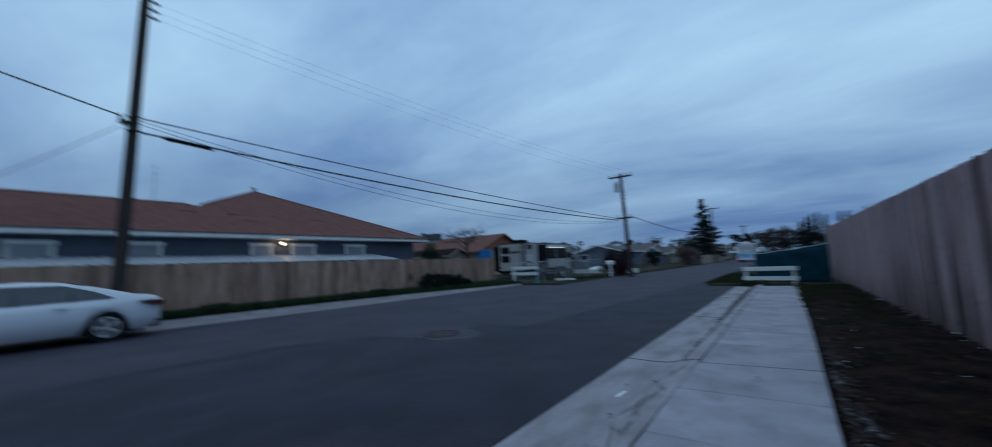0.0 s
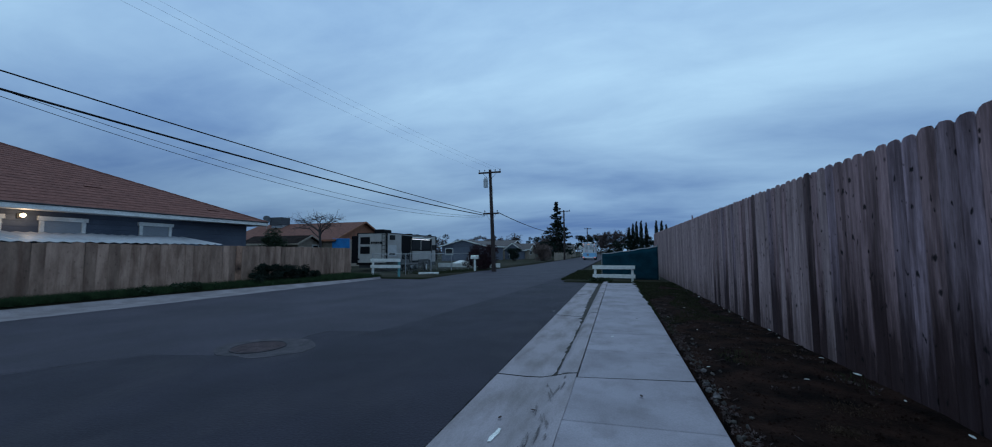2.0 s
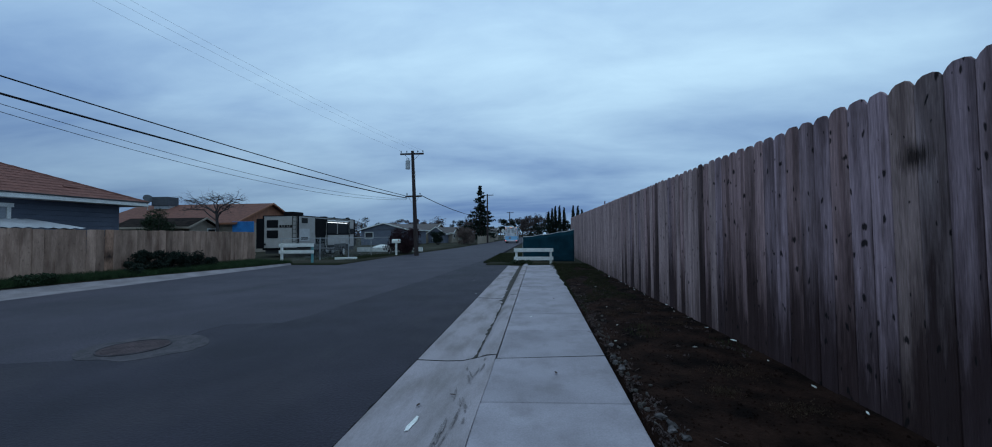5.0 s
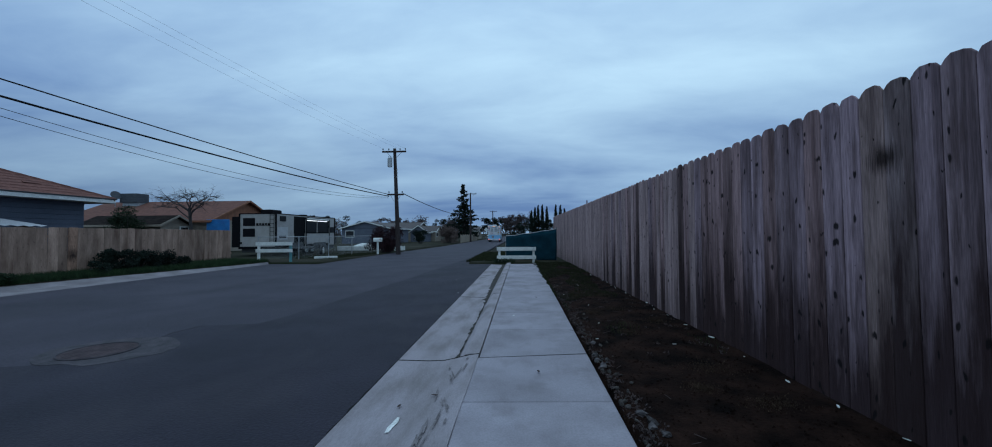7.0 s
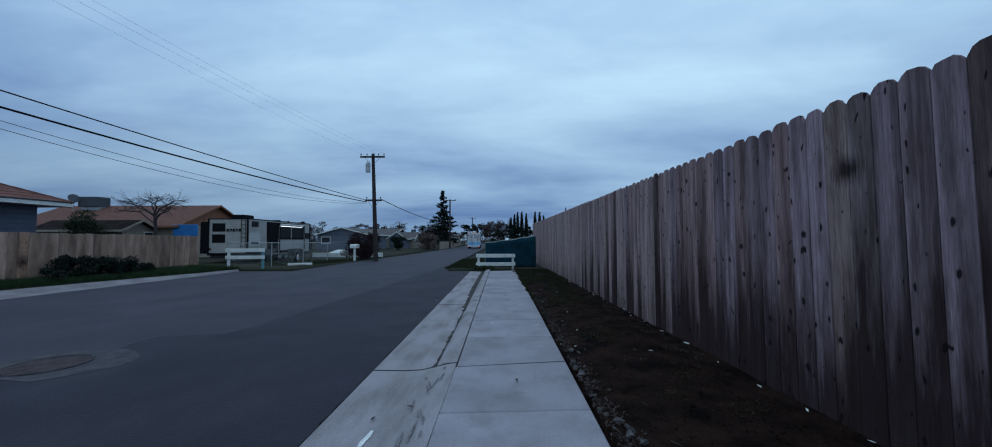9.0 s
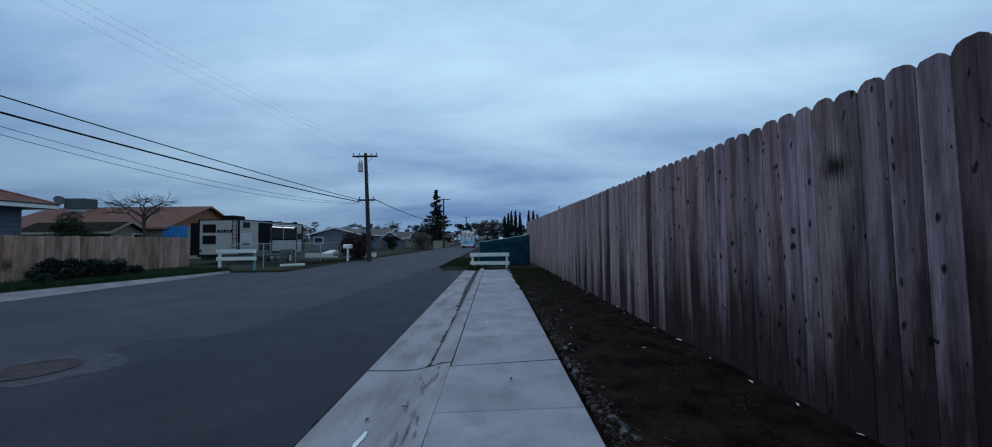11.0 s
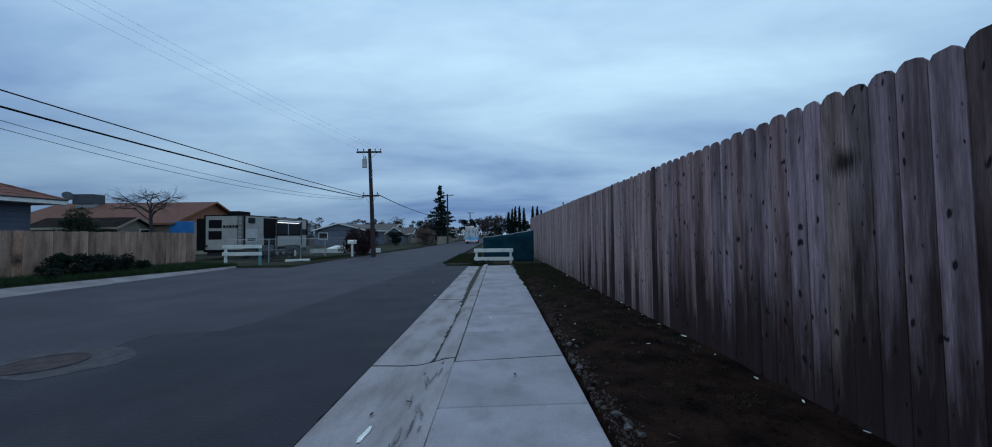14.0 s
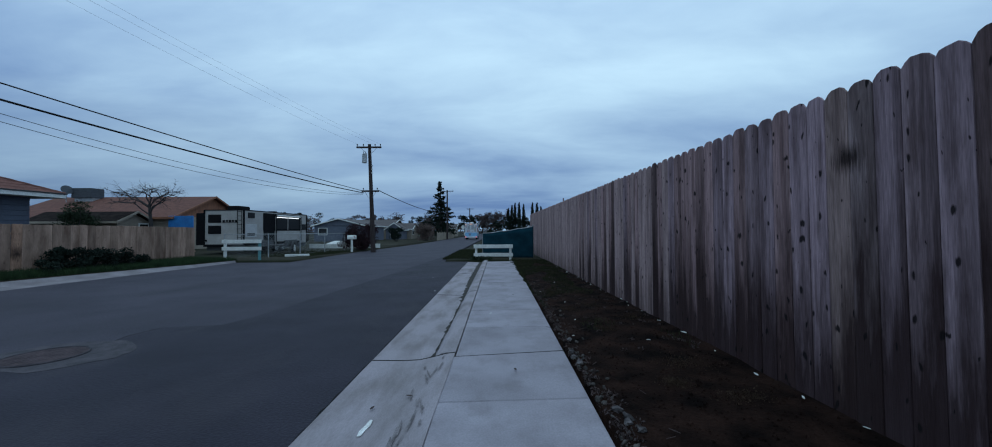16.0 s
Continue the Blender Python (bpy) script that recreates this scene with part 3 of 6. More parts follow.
for z in (5.6, 5.85, 6.1):
    bm = BM()
    rod(bm, (-9.1, 27.9, z), (-9.1, 27.9, z + 0.1), 0.045, 0.045, 8)
    part("spool", bm, M["white"], mid_pole)
for x, y, top, lab in ((-9.3, 71, 8.95, "distant wooden utility pole beside the fir"), (-8.0, 110, 7.9, "far wooden utility pole along the street")):
    p = thing("utility_pole", label=lab, category="utility pole", group="utility poles")
    pole_shaft(p, x, y, top, 0.18, 0.12)
    crossarm(p, x + 0.15, y, top - 0.2, 1.0, (-0.9, 0.9))


def wire(name, a, b, sag, r, label):
    bm = BM()
    a, b = Vector(a), Vector(b)
    n = 28
    pts = [a.lerp(b, i / n) - Vector((0, 0, sag * 4 * (i / n) * (1 - i / n))) for i in range(n + 1)]
    tube(bm, pts, r, 5)
    return solo(name, bm, M["black"], label, "cable", group="overhead cables")


# the cable to y -30 ends free, raised to fit the camera's view
WIRES = (((-14.5, 1.0, 6.06), (-9.72, 27.9, 4.33), 0.21, 0.02), ((-14.45, 1.0, 5.62), (-9.72, 27.9, 4.2), 0.33, 0.03),
         ((-14.45, 1.0, 6.0), (-9.75, 27.9, 4.14), 1.0, 0.008), ((-14.45, 1.0, 5.9), (-9.75, 27.9, 4.08), 1.14, 0.008),
         ((-14.6, 1.7, 9.35), (-10.1, 27.9, 7.72), 0.4, 0.0028), ((-14.6, 1.7, 9.6), (-9.0, 27.9, 7.72), 0.4, 0.0028), ((-14.6, 1.7, 9.87), (-8.5, 27.9, 7.72), 0.4, 0.0028),
         ((-14.6, 0.9, 6.05), (-14.9, -30, 14.2), 0.3, 0.022), ((-14.7, 0.9, 5.75), (-18.05, -3.2, 2.95), 0.1, 0.012),
         ((-8.7, 28.1, 4.4), (-9.2, 71, 4.9), 0.6, 0.03))
for a, b, sag, r in WIRES:
    wire("cable", a, b, sag, r, "black overhead cable strung from a utility pole")
bm = BM()
tube(bm, [(-14.45 + 0.06 * i, 1.9 + 0.3 * i, 5.56 - 0.035 * i) for i in range(5)], 0.065, 8)
solo("splice_case", bm, M["black"], "black cable splice case hanging from wires", "cable box")
M["truck_white"] = mat("truck_white_paint", (0.62, 0.63, 0.66), (0.5, 0.51, 0.55), 0.4, scale=2, fine=30, bump=0.03, grain=0.06)
M["truck_blue"] = mat("truck_blue_paint", (0.24, 0.47, 0.68), (0.13, 0.36, 0.6), 0.4, scale=5, stretch=(1, 2, 1), fine=14, bump=0.03)
M["mural"] = mat("printed_panel", (0.3, 0.26, 0.28), (0.12, 0.12, 0.15), 0.5, scale=9, fine=20, bump=0)
M["red"] = mat("red_paint", (0.42, 0.05, 0.05), rough=0.5, bump=0)
M["red_dark"] = mat("dark_red_lens", (0.09, 0.012, 0.016), rough=0.25, bump=0)
M["ink"] = mat("dark_lettering", (0.03, 0.03, 0.05), rough=0.6, bump=0)
M["chrome"] = mat("chrome", (0.6, 0.6, 0.62), (0.5, 0.5, 0.52), 0.2, 1.0, bump=0)
M["car_silver"] = mat("silver_white_paint", (0.55, 0.56, 0.6), (0.52, 0.53, 0.58), 0.25, scale=1, bump=0, spec=0.6, grain=0.02)
M["alloy"] = mat("alloy_wheel", (0.5, 0.5, 0.52), (0.42, 0.42, 0.44), 0.35, 0.3, bump=0, grain=0.05)
M["rv"] = mat("rv_panel", (0.37, 0.345, 0.33), (0.3, 0.28, 0.265), 0.6, scale=2, bump=0.02)
M["rv_light"] = mat("rv_pale_panel", (0.46, 0.455, 0.46), (0.4, 0.395, 0.4), 0.6, bump=0.02)
M["rv_dark"] = mat("rv_dark_panel", (0.008, 0.008, 0.01), spec=0.08, rough=0.8, bump=0.02)
M["rv_glass"] = mat("black_trailer_glass", (0.008, 0.008, 0.01), rough=0.35, bump=0, spec=0.12)
M["tarp_green"] = mat("green_screen_fabric", (0.007, 0.043, 0.064), (0.004, 0.026, 0.04), 0.95, spec=0.1, scale=2.5, fine=90, bump=0.3)
M["tarp_blue"] = mat("blue_tarpaulin", (0.012, 0.19, 0.5), (0.008, 0.13, 0.38), 0.5, scale=2, bump=0.2)
M["stucco_tan"] = mat("tan_stucco", (0.3, 0.25, 0.2), (0.24, 0.2, 0.16), 0.9, scale=2, bump=0.3)
M["orange"] = mat("orange_wood", (0.3, 0.12, 0.065), (0.21, 0.085, 0.05), 0.85, scale=2, stretch=(1, 4, 1), bump=0.2)
M["roof_tan"] = mat("tan_roof_shingle", (0.17, 0.075, 0.056), (0.12, 0.053, 0.043), 0.9, spec=0.2, scale=3, fine=15, bump=0.4)
M["roof_dark"] = mat("dark_roof_felt", (0.035, 0.028, 0.026), (0.02, 0.017, 0.017), 1.0, spec=0.0, scale=3)
M["roof_grey"] = mat("grey_roof_shingle", (0.1, 0.082, 0.08), (0.065, 0.053, 0.053), 0.9, scale=3, fine=15, bump=0.4)
M["grey_wall"] = mat("grey_wall", (0.11, 0.125, 0.16), (0.09, 0.1, 0.135), 0.8, scale=2, bump=0.1)
M["leaf_dark"] = mat("dark_conifer_leaf", (0.015, 0.024, 0.018), (0.007, 0.012, 0.009), 0.9, spec=0.15, scale=2, bump=0)
M["leaf"] = mat("bush_leaf", (0.024, 0.042, 0.02), (0.011, 0.021, 0.01), 0.8, spec=0.2, scale=4, bump=0)
M["leaf_brown"] = mat("dry_reddish_twig", (0.075, 0.047, 0.045), (0.036, 0.025, 0.026), 0.9, scale=3, bump=0)
M["leaf_maroon"] = mat("dark_maroon_twig", (0.05, 0.024, 0.028), (0.022, 0.012, 0.015), 0.95, spec=0.1, scale=3, bump=0)
M["leaf_tan"] = mat("dry_tan_reed", (0.14, 0.095, 0.082), (0.075, 0.05, 0.046), 0.9, scale=3, bump=0)
M["bark"] = mat("bark", (0.042, 0.034, 0.034), (0.022, 0.018, 0.019), 0.9, scale=5, fine=30, bump=0.6)
M["teal"] = mat("teal_paint", (0.09, 0.26, 0.28), (0.06, 0.2, 0.22), 0.6, bump=0.05)
M["iron"] = mat("cast_iron", (0.078, 0.055, 0.06), (0.045, 0.032, 0.036), 0.9, 0.0, spec=0.2, scale=6, fine=50, bump=0.4)
M["patch"] = mat("manhole_collar", (0.06, 0.05, 0.06), (0.026, 0.022, 0.029), 0.9, scale=5, fine=50, bump=0.6, grain=0.4)
M["paper"] = mat("paper_litter", (0.75, 0.75, 0.74), (0.6, 0.6, 0.58), 0.8, bump=0)
M["stone"] = mat("pebble", (0.085, 0.072, 0.066), (0.03, 0.025, 0.024), 0.9, scale=6, bump=0.3, rnd=0.4)


def lettering(text, m, size, material, parent, label="", extrude=0.004):
    cu = bpy.data.curves.new("lettering", "FONT")
    cu.body, cu.size, cu.align_x, cu.align_y, cu.extrude = text, size, "CENTER", "CENTER", extrude
    cu.materials.append(material)
    ob = new("lettering", cu)
    ob.parent = parent
    ob.matrix_local = m
    return tagged(ob, label)


def disc(bm, c, axis, r, depth, seg=16):
    a = Vector(c) - Vector(axis) * depth / 2
    return rod(bm, a, a + Vector(axis) * depth, r, r, seg)


def wheel(parent, x, y, z, r, w, rim):
    """A road wheel whose axle lies along x."""
    bm = BM()
    disc(bm, (x, y, z), (1, 0, 0), r, w, 24)
    ty = part("wheel", bm, M["black"], parent, smooth=False)
    side = 1 if x > 0 else -1
    bm = BM()
    disc(bm, (x + side * w * 0.46, y, z), (1, 0, 0), r * 0.66, 0.03, 20)
    part("rim_well", bm, M["dark"], ty)
    bm = BM()
    for k in range(5):
        a = k * 2 * math.pi / 5
        for d in (-0.11, 0.11):
            rod(bm, (x + side * w * 0.5, y, z), (x + side * w * 0.52, y + r * 0.64 * math.cos(a + d), z + r * 0.64 * math.sin(a + d)), 0.022, 0.02, 5)
    disc(bm, (x + side * w * 0.52, y, z), (1, 0, 0), r * 0.17, 0.03, 12)
    for k in range(20):
        a, b = k * math.pi / 10, (k + 1) * math.pi / 10
        rod(bm, (x + side * w * 0.51, y + r * 0.65 * math.cos(a), z + r * 0.65 * math.sin(a)), (x + side * w * 0.51, y + r * 0.65 * math.cos(b), z + r * 0.65 * math.sin(b)), 0.018, 0.018, 5)
    part("rim", bm, rim, ty)


# ---- the ice cream truck ----
def truck():
    t = thing("ice_cream_truck", (-4.8, 69.0, -0.1), label="white and light-blue ice cream step van on the street", category="truck")
    W, Ln = 1.06, 6.1
    bm = BM()
    box(bm, -W, W, 0, Ln - 0.9, 1.22, 2.72, 0.05)
    part("body", bm, M["truck_white"], t)
    bm = BM()
    box(bm, -W - 0.004, W + 0.004, -0.004, Ln - 0.9, 0.56, 1.215, 0.02)
    box(bm, -W + 0.02, W - 0.02, Ln - 0.9, Ln, 0.5, 1.2, 0.1)
    part("lower_body", bm, M["truck_blue"], t, "light blue lower panels")
    bm = BM()
    plate(bm, [(-W + 0.03, Ln - 0.9, 1.2), (W - 0.03, Ln - 0.9, 1.2), (W - 0.03, Ln - 0.55, 1.22), (-W + 0.03, Ln - 0.55, 1.22)], 0.03)
    box(bm, -W + 0.03, W - 0.03, Ln - 0.9, Ln - 0.6, 1.2, 1.5, 0.03)
    part("cowl", bm, M["truck_white"], t)
    bm = BM()
    plate(bm, [(-W + 0.1, Ln - 0.6, 1.5), (W - 0.1, Ln - 0.6, 1.5), (W - 0.1, Ln - 0.86, 2.5), (-W + 0.1, Ln - 0.86, 2.5)], 0.03)
    part("windscreen", bm, M["glass"], t)
    bm = BM()
    box(bm, -W - 0.02, W + 0.02, -0.03, Ln - 0.85, 2.7, 2.8, 0.03)
    part("roof", bm, M["truck_white"], t)
    for s in (-1, 1):
        bm = BM()
        box(bm, s * W - 0.012, s * W + 0.012, 0.05, Ln - 1, 2.5, 2.69)
        part("blue_stripe", bm, M["truck_blue"], t, "blue stripe under the roof")
        bm = BM()
        box(bm, s * (W + 0.02) - 0.03, s * (W + 0.02) + 0.03, 0.9, Ln - 1.1, 2.78, 2.84, 0.01)
        part("awning_roll", bm, M["dark"], t)
        bm = BM()
        box(bm, s * W - 0.012, s * W + 0.02, 0.0, Ln - 1, 1.2, 1.27, 0.005)
        part("rub_rail", bm, M["truck_white"], t)
    # serving hatch and cab window on the kerb side
    bm = BM()
    box(bm, W - 0.01, W + 0.015, 2.35, 3.5, 1.0, 2.3)
    hatch = part("serving_hatch", bm, M["mural"], t, "dark serving window with pasted menus")
    for y in (2.35, 2.92, 3.5):
        bm = BM()
        box(bm, W, W + 0.03, y - 0.025, y + 0.025, 1.0, 2.3)
        part("hatch_frame", bm, M["steel"], hatch)
    bm = BM()
    box(bm, W, W + 0.16, 2.3, 3.55, 0.95, 1.0)
    part("counter", bm, M["steel"], hatch)
    for y, z, a, b in ((2.45, 2.0, 0.18, 0.22), (2.7, 1.75, 0.15, 0.2), (3.0, 2.05, 0.2, 0.15), (3.2, 1.6, 0.2, 0.2), (2.5, 1.2, 0.16, 0.45)):
        bm = BM()
        box(bm, W + 0.015, W + 0.022, y, y + a, z - b / 2, z + b / 2)
        part("menu_card", bm, M["white"], hatch)
    for s in (-1, 1):
        bm = BM()
        box(bm, s * W - 0.012, s * W + 0.012, 4.3, 5.1, 1.55, 2.35, 0.01)
        part("cab_window", bm, M["glass"], t)
        bm = BM()
        box(bm, s * (W + 0.22) - 0.05, s * (W + 0.22) + 0.05, 5.3, 5.36, 1.75, 2.25, 0.02)
        rod(bm, (s * W, 5.2, 2.2), (s * (W + 0.2), 5.33, 2.1), 0.015, 0.015, 6)
        part("mirror", bm, M["black"], t)
    # printed pictures as plain shapes
    for y, z, a, b, m in ((0.75, 1.85, 0.32, 0.5, "red"), (1.15, 1.85, 0.12, 0.5, "red"), (1.75, 1.85, 0.35, 0.85, "red"), (1.1, 1.42, 0.95, 0.14, "truck_blue"),
                          (0.8, 2.3, 0.7, 0.16, "truck_blue"), (0.22, 2.2, 0.16, 0.18, "ink"), (0.22, 1.95, 0.18, 0.2, "ink"), (0.22, 1.65, 0.16, 0.2, "red"),
                          (0.22, 1.4, 0.16, 0.2, "ink"), (2.1, 1.9, 0.14, 0.3, "ink"), (2.1, 1.45, 0.2, 0.25, "ink"), (4.0, 1.9, 0.14, 0.6, "ink"), (3.85, 2.35, 0.3, 0.12, "red")):
        bm = BM()
        box(bm, W, W + 0.012, y - a / 2, y + a / 2, z - b / 2, z + b / 2)
        part("side_print", bm, M[m], t)
    right = Matrix.Translation((W + 0.012, 0, 0)) @ Matrix.Rotation(math.pi / 2, 4, "Z") @ Matrix.Rotation(math.pi / 2, 4, "X")
    lettering("SOFT SERVE", Matrix.Translation((0, 2.9, 2.42)) @ right, 0.2, M["ink"], t)
    lettering("ICE CREAM", Matrix.Translation((0.004, 1.15, 1.4)) @ right, 0.15, M["red"], t)
    # rear
    back = Matrix.Translation((0, -0.012, 0)) @ Matrix.Rotation(math.pi / 2, 4, "X")
    lettering("SOFT SERVE", Matrix.Translation((0.0, 0, 2.55)) @ back, 0.2, M["ink"], t)
    lettering("SOFT", Matrix.Translation((0.35, 0, 1.4)) @ back, 0.09, M["ink"], t)
    for x0, x1, z0, z1 in ((-0.62, -0.2, 1.85, 2.42), (0.08, 0.48, 1.85, 2.42), (0.55, 0.92, 1.9, 2.25)):
        bm = BM()
        box(bm, x0, x1, -0.018, 0.01, z0, z1, 0.008)
        part("rear_window", bm, M["steel"], t, "dull grey rear door window")
    bm = BM()
    box(bm, -0.95, 0.95, -0.02, 0.0, 1.79, 1.83)
    part("door_rail", bm, M["steel"], t)
    for x, z, a, b, m in ((-0.45, 1.62, 0.5, 0.05, "red"), (-0.45, 1.45, 0.5, 0.05, "red"), (-0.4, 1.3, 0.8, 0.04, "truck_blue"), (-0.85, 2.2, 0.2, 0.05, "ink"), (-0.85, 2.08, 0.2, 0.05, "ink"),
                          (0.72, 1.52, 0.12, 0.4, "ink"), (0.72, 1.72, 0.2, 0.16, "amber_paint")):
        bm = BM()
        box(bm, x - a / 2, x + a / 2, -0.014, 0.0, z - b / 2, z + b / 2)
        part("rear_print", bm, M[m], t)
    bm = BM()
    box(bm, -0.4, -0.05, -0.03, 0.0, 0.72, 1.1, 0.01)
    part("rear_grille", bm, M["mural"], t)
    for s in (-1, 1):
        bm = BM()
        disc(bm, (s * 0.88, -0.02, 2.4), (0, 1, 0), 0.1, 0.05)
        part("round_lamp", bm, M["red"], t)
        bm = BM()
        box(bm, s * 0.93 - 0.07, s * 0.93 + 0.07, -0.06, -0.03, 2.71, 2.78, 0.01)
        part("marker_lamp", bm, M["amber_glow"], t, "lit amber marker lamp")
    for x in (-0.16, 0.0, 0.16):
        bm = BM()
        box(bm, x - 0.06, x + 0.06, -0.06, -0.03, 2.72, 2.79, 0.01)
        part("marker_lamp", bm, M["amber_glow"], t, "lit amber marker lamp")
    bm = BM()
    box(bm, -W - 0.06, W + 0.06, -0.16, 0.3, 0.34, 0.56, 0.03)
    bumper = part("bumper", bm, M["truck_white"], t, "white rear step bumper")
    for s in (-1, 1):
        bm = BM()
        disc(bm, (s * 0.95, -0.165, 0.46), (0, 1, 0), 0.075, 0.03)
        part("tail_lamp", bm, M["tail_glow"], bumper, "lit red tail lamp")
        bm = BM()
        disc(bm, (s * 0.76, -0.165, 0.46), (0, 1, 0), 0.06, 0.03)
        part("reversing_lamp", bm, M["chrome"], bumper)
    bm = BM()
    box(bm, -0.2, 0.2, -0.172, -0.16, 0.4, 0.52)
    part("number_plate", bm, M["white"], bumper)
    bm = BM()
    box(bm, -0.8, 0.8, 0.1, Ln - 0.4, 0.36, 0.56)
    part("chassis", bm, M["dark"], t)
    for s in (-1, 1):
        for y in (1.35, 4.85):
            wheel(t, s * 0.92, y, 0.38, 0.38, 0.24, M["chrome"])
            bm = BM()
            disc(bm, (s * (W + 0.004), y, 0.5), (1, 0, 0), 0.5, 0.012, 24)
            part("wheel_arch", bm, M["dark"], t)
    # roof vent dome
    bm = BM()
    rod(bm, (0.05, 1.2, 2.78), (0.05, 1.2, 2.93), 0.3, 0.3, 20)
    vent = part("roof_vent", bm, M["steel"], t)
    bm = BM()
    rod(bm, (0.05, 1.2, 2.92), (0.05, 1.2, 3.0), 0.45, 0.42, 20)
    rod(bm, (0.05, 1.2, 3.0), (0.05, 1.2, 3.1), 0.42, 0.2, 20)
    part("dome", bm, M["truck_white"], vent)


M["amber_paint"] = mat("yellow_print", (0.6, 0.35, 0.06), rough=0.6, bump=0)
truck()


# ---- the parked saloon car ----
def loft(bm, rings):
    vs = [[bm.verts.new(p) for p in r] for r in rings]
    for a, b in zip(vs, vs[1:]):
        for i in range(len(a) - 1):
            bm.faces.new((a[i], a[i + 1], b[i + 1], b[i]))
    for r in (vs[0], vs[-1]):
        bm.faces.new(r)
    return bm


def lerp_table(table, s):
    for (a, *va), (b, *vb) in zip(table, table[1:]):
        if a <= s <= b:
            k = (s - a) / (b - a)
            return [p + (q - p) * k for p, q in zip(va, vb)]
    return list(table[-1][1:])


def saloon(place, turn, label, paint, group=""):
    """A four-door saloon, rear at the origin, front towards +y."""
    t = thing("saloon_car", place, turn, label, "car", group)
    deck = [(0, 0.93, 0.70), (0.12, 1.0, 0.82), (0.45, 1.03, 0.89), (1.0, 0.98, 0.92), (2.4, 0.95, 0.93), (3.5, 0.95, 0.92), (4.2, 0.86, 0.88), (4.7, 0.74, 0.78), (4.88, 0.62, 0.6)]
    rings = []
    for i in range(45):
        s = 4.88 * i / 44
        top, w = lerp_table(deck, s)
        low = 0.2 + 0.13 * max(0, 1 - s / 0.35) + 0.1 * max(0, (s - 4.6) / 0.28)
        for c in (0.98, 3.78):
            d = abs(s - c)
            if d < 0.37:
                low = max(low, 0.3 + math.sqrt(0.37 ** 2 - d * d))
        mid = max(0.58, low + 0.02)
        half = [(0.84 * w, low), (0.985 * w, low + 0.02), (w, mid), (0.985 * w, max(mid + 0.02, top - 0.17)), (0.92 * w, max(mid + 0.03, top - 0.03)), (0.8 * w, max(mid + 0.04, top))]
        rings.append([(-x, s, z) for x, z in half] + [(x, s, z) for x, z in half[::-1]])
    bm = BM()
    loft(bm, rings)
    body = part("body", bm, paint, t, smooth=True)
    roof = [(0.5, 1.06, 0.74), (1.1, 1.25, 0.67), (1.7, 1.39, 0.62), (2.2, 1.43, 0.61), (2.7, 1.41, 0.61), (3.2, 1.22, 0.66), (3.65, 0.96, 0.74)]
    rings, glass = [], []
    for i in range(25):
        s = 0.5 + 3.15 * i / 24
        top, w = lerp_table(roof, s)
        base, bw = lerp_table(deck, s)
        base -= 0.03
        rise = max(0.0, top - base)
        half = [(bw * 0.9, base), (bw * 0.9 - (bw * 0.9 - w) * 0.86, base + rise * 0.8), (w * 0.93, base + rise * 0.94), (w * 0.7, top)]
        rings.append([(-x, s, z) for x, z in half] + [(x, s, z) for x, z in half[::-1]])
    bm = BM()
    loft(bm, rings)
    part("cabin", bm, paint, t, smooth=True)
    for sd in (-1, 1):
        bm = BM()
        pts = []
        for s, k in ((0.86, 0.14), (1.2, 0.66), (1.7, 0.86), (2.6, 0.86), (3.05, 0.7), (3.45, 0.14)):
            top, w = lerp_table(roof, s)
            base, bw = lerp_table(deck, s)
            base -= 0.03
            pts.append((sd * (bw * 0.9 - (bw * 0.9 - w) * 0.86 * k / 0.8 + 0.035), s, base + (top - base) * k))
        for i in (0,):
            vs = [bm.verts.new(p) for p in pts]
            ws = [bm.verts.new((p[0] - sd * 0.02, p[1], p[2])) for p in pts]
            bm.faces.new(vs)
            bm.faces.new(ws[::-1])
            for j in range(len(vs)):
                q = (j + 1) % len(vs)
                bm.faces.new((vs[j], vs[q], ws[q], ws[j]))
        win = part("side_window", bm, M["glass"], t, "dark tinted side glass")
        for s in (1.55, 2.35):
            top, w = lerp_table(roof, s)
            base, bw = lerp_table(deck, s)
            bm = BM()
            rod(bm, (sd * (bw * 0.9 + 0.0), s, base), (sd * (w + 0.03), s + 0.02, base + (top - base) * 0.78), 0.028, 0.026, 6)
            part("pillar", bm, M["dark"], win)
        for s in (1.62, 2.7):
            bm = BM()
            box(bm, sd * 0.925 - 0.02, sd * 0.925 + 0.02, s, s + 0.2, 0.82, 0.85, 0.008)
            part("door_handle", bm, paint, t)
        bm = BM()
        box(bm, sd * 1.0 - 0.07, sd * 1.0 + 0.07, 3.25, 3.36, 0.97, 1.1, 0.03)
        part("mirror", bm, paint, t)
        bm = BM()
        loft(bm, [[(sd * x, y, z) for x, z in ((0.42, a), (0.94, a), (0.94, b), (0.42, b))] for y, a, b in ((-0.015, 0.76, 0.86), (0.12, 0.78, 0.89), (0.42, 0.865, 0.885))])
        part("tail_lamp", bm, M["red_dark"], t, "dark red tail lamp")
        bm = BM()
        box(bm, sd * 0.62 - 0.16, sd * 0.62 + 0.16, 4.6, 4.82, 0.6, 0.7, 0.03)
        part("headlamp", bm, M["chrome"], t)
        for s in (0.98, 3.78):
            wheel(t, sd * 0.82, s, 0.335, 0.335, 0.22, M["alloy"])
    for a, b, nm in (((0.66, 1.05), (1.55, 1.345), "rear_window"), ((2.75, 1.385), (3.5, 1.05), "windscreen")):
        bm = BM()
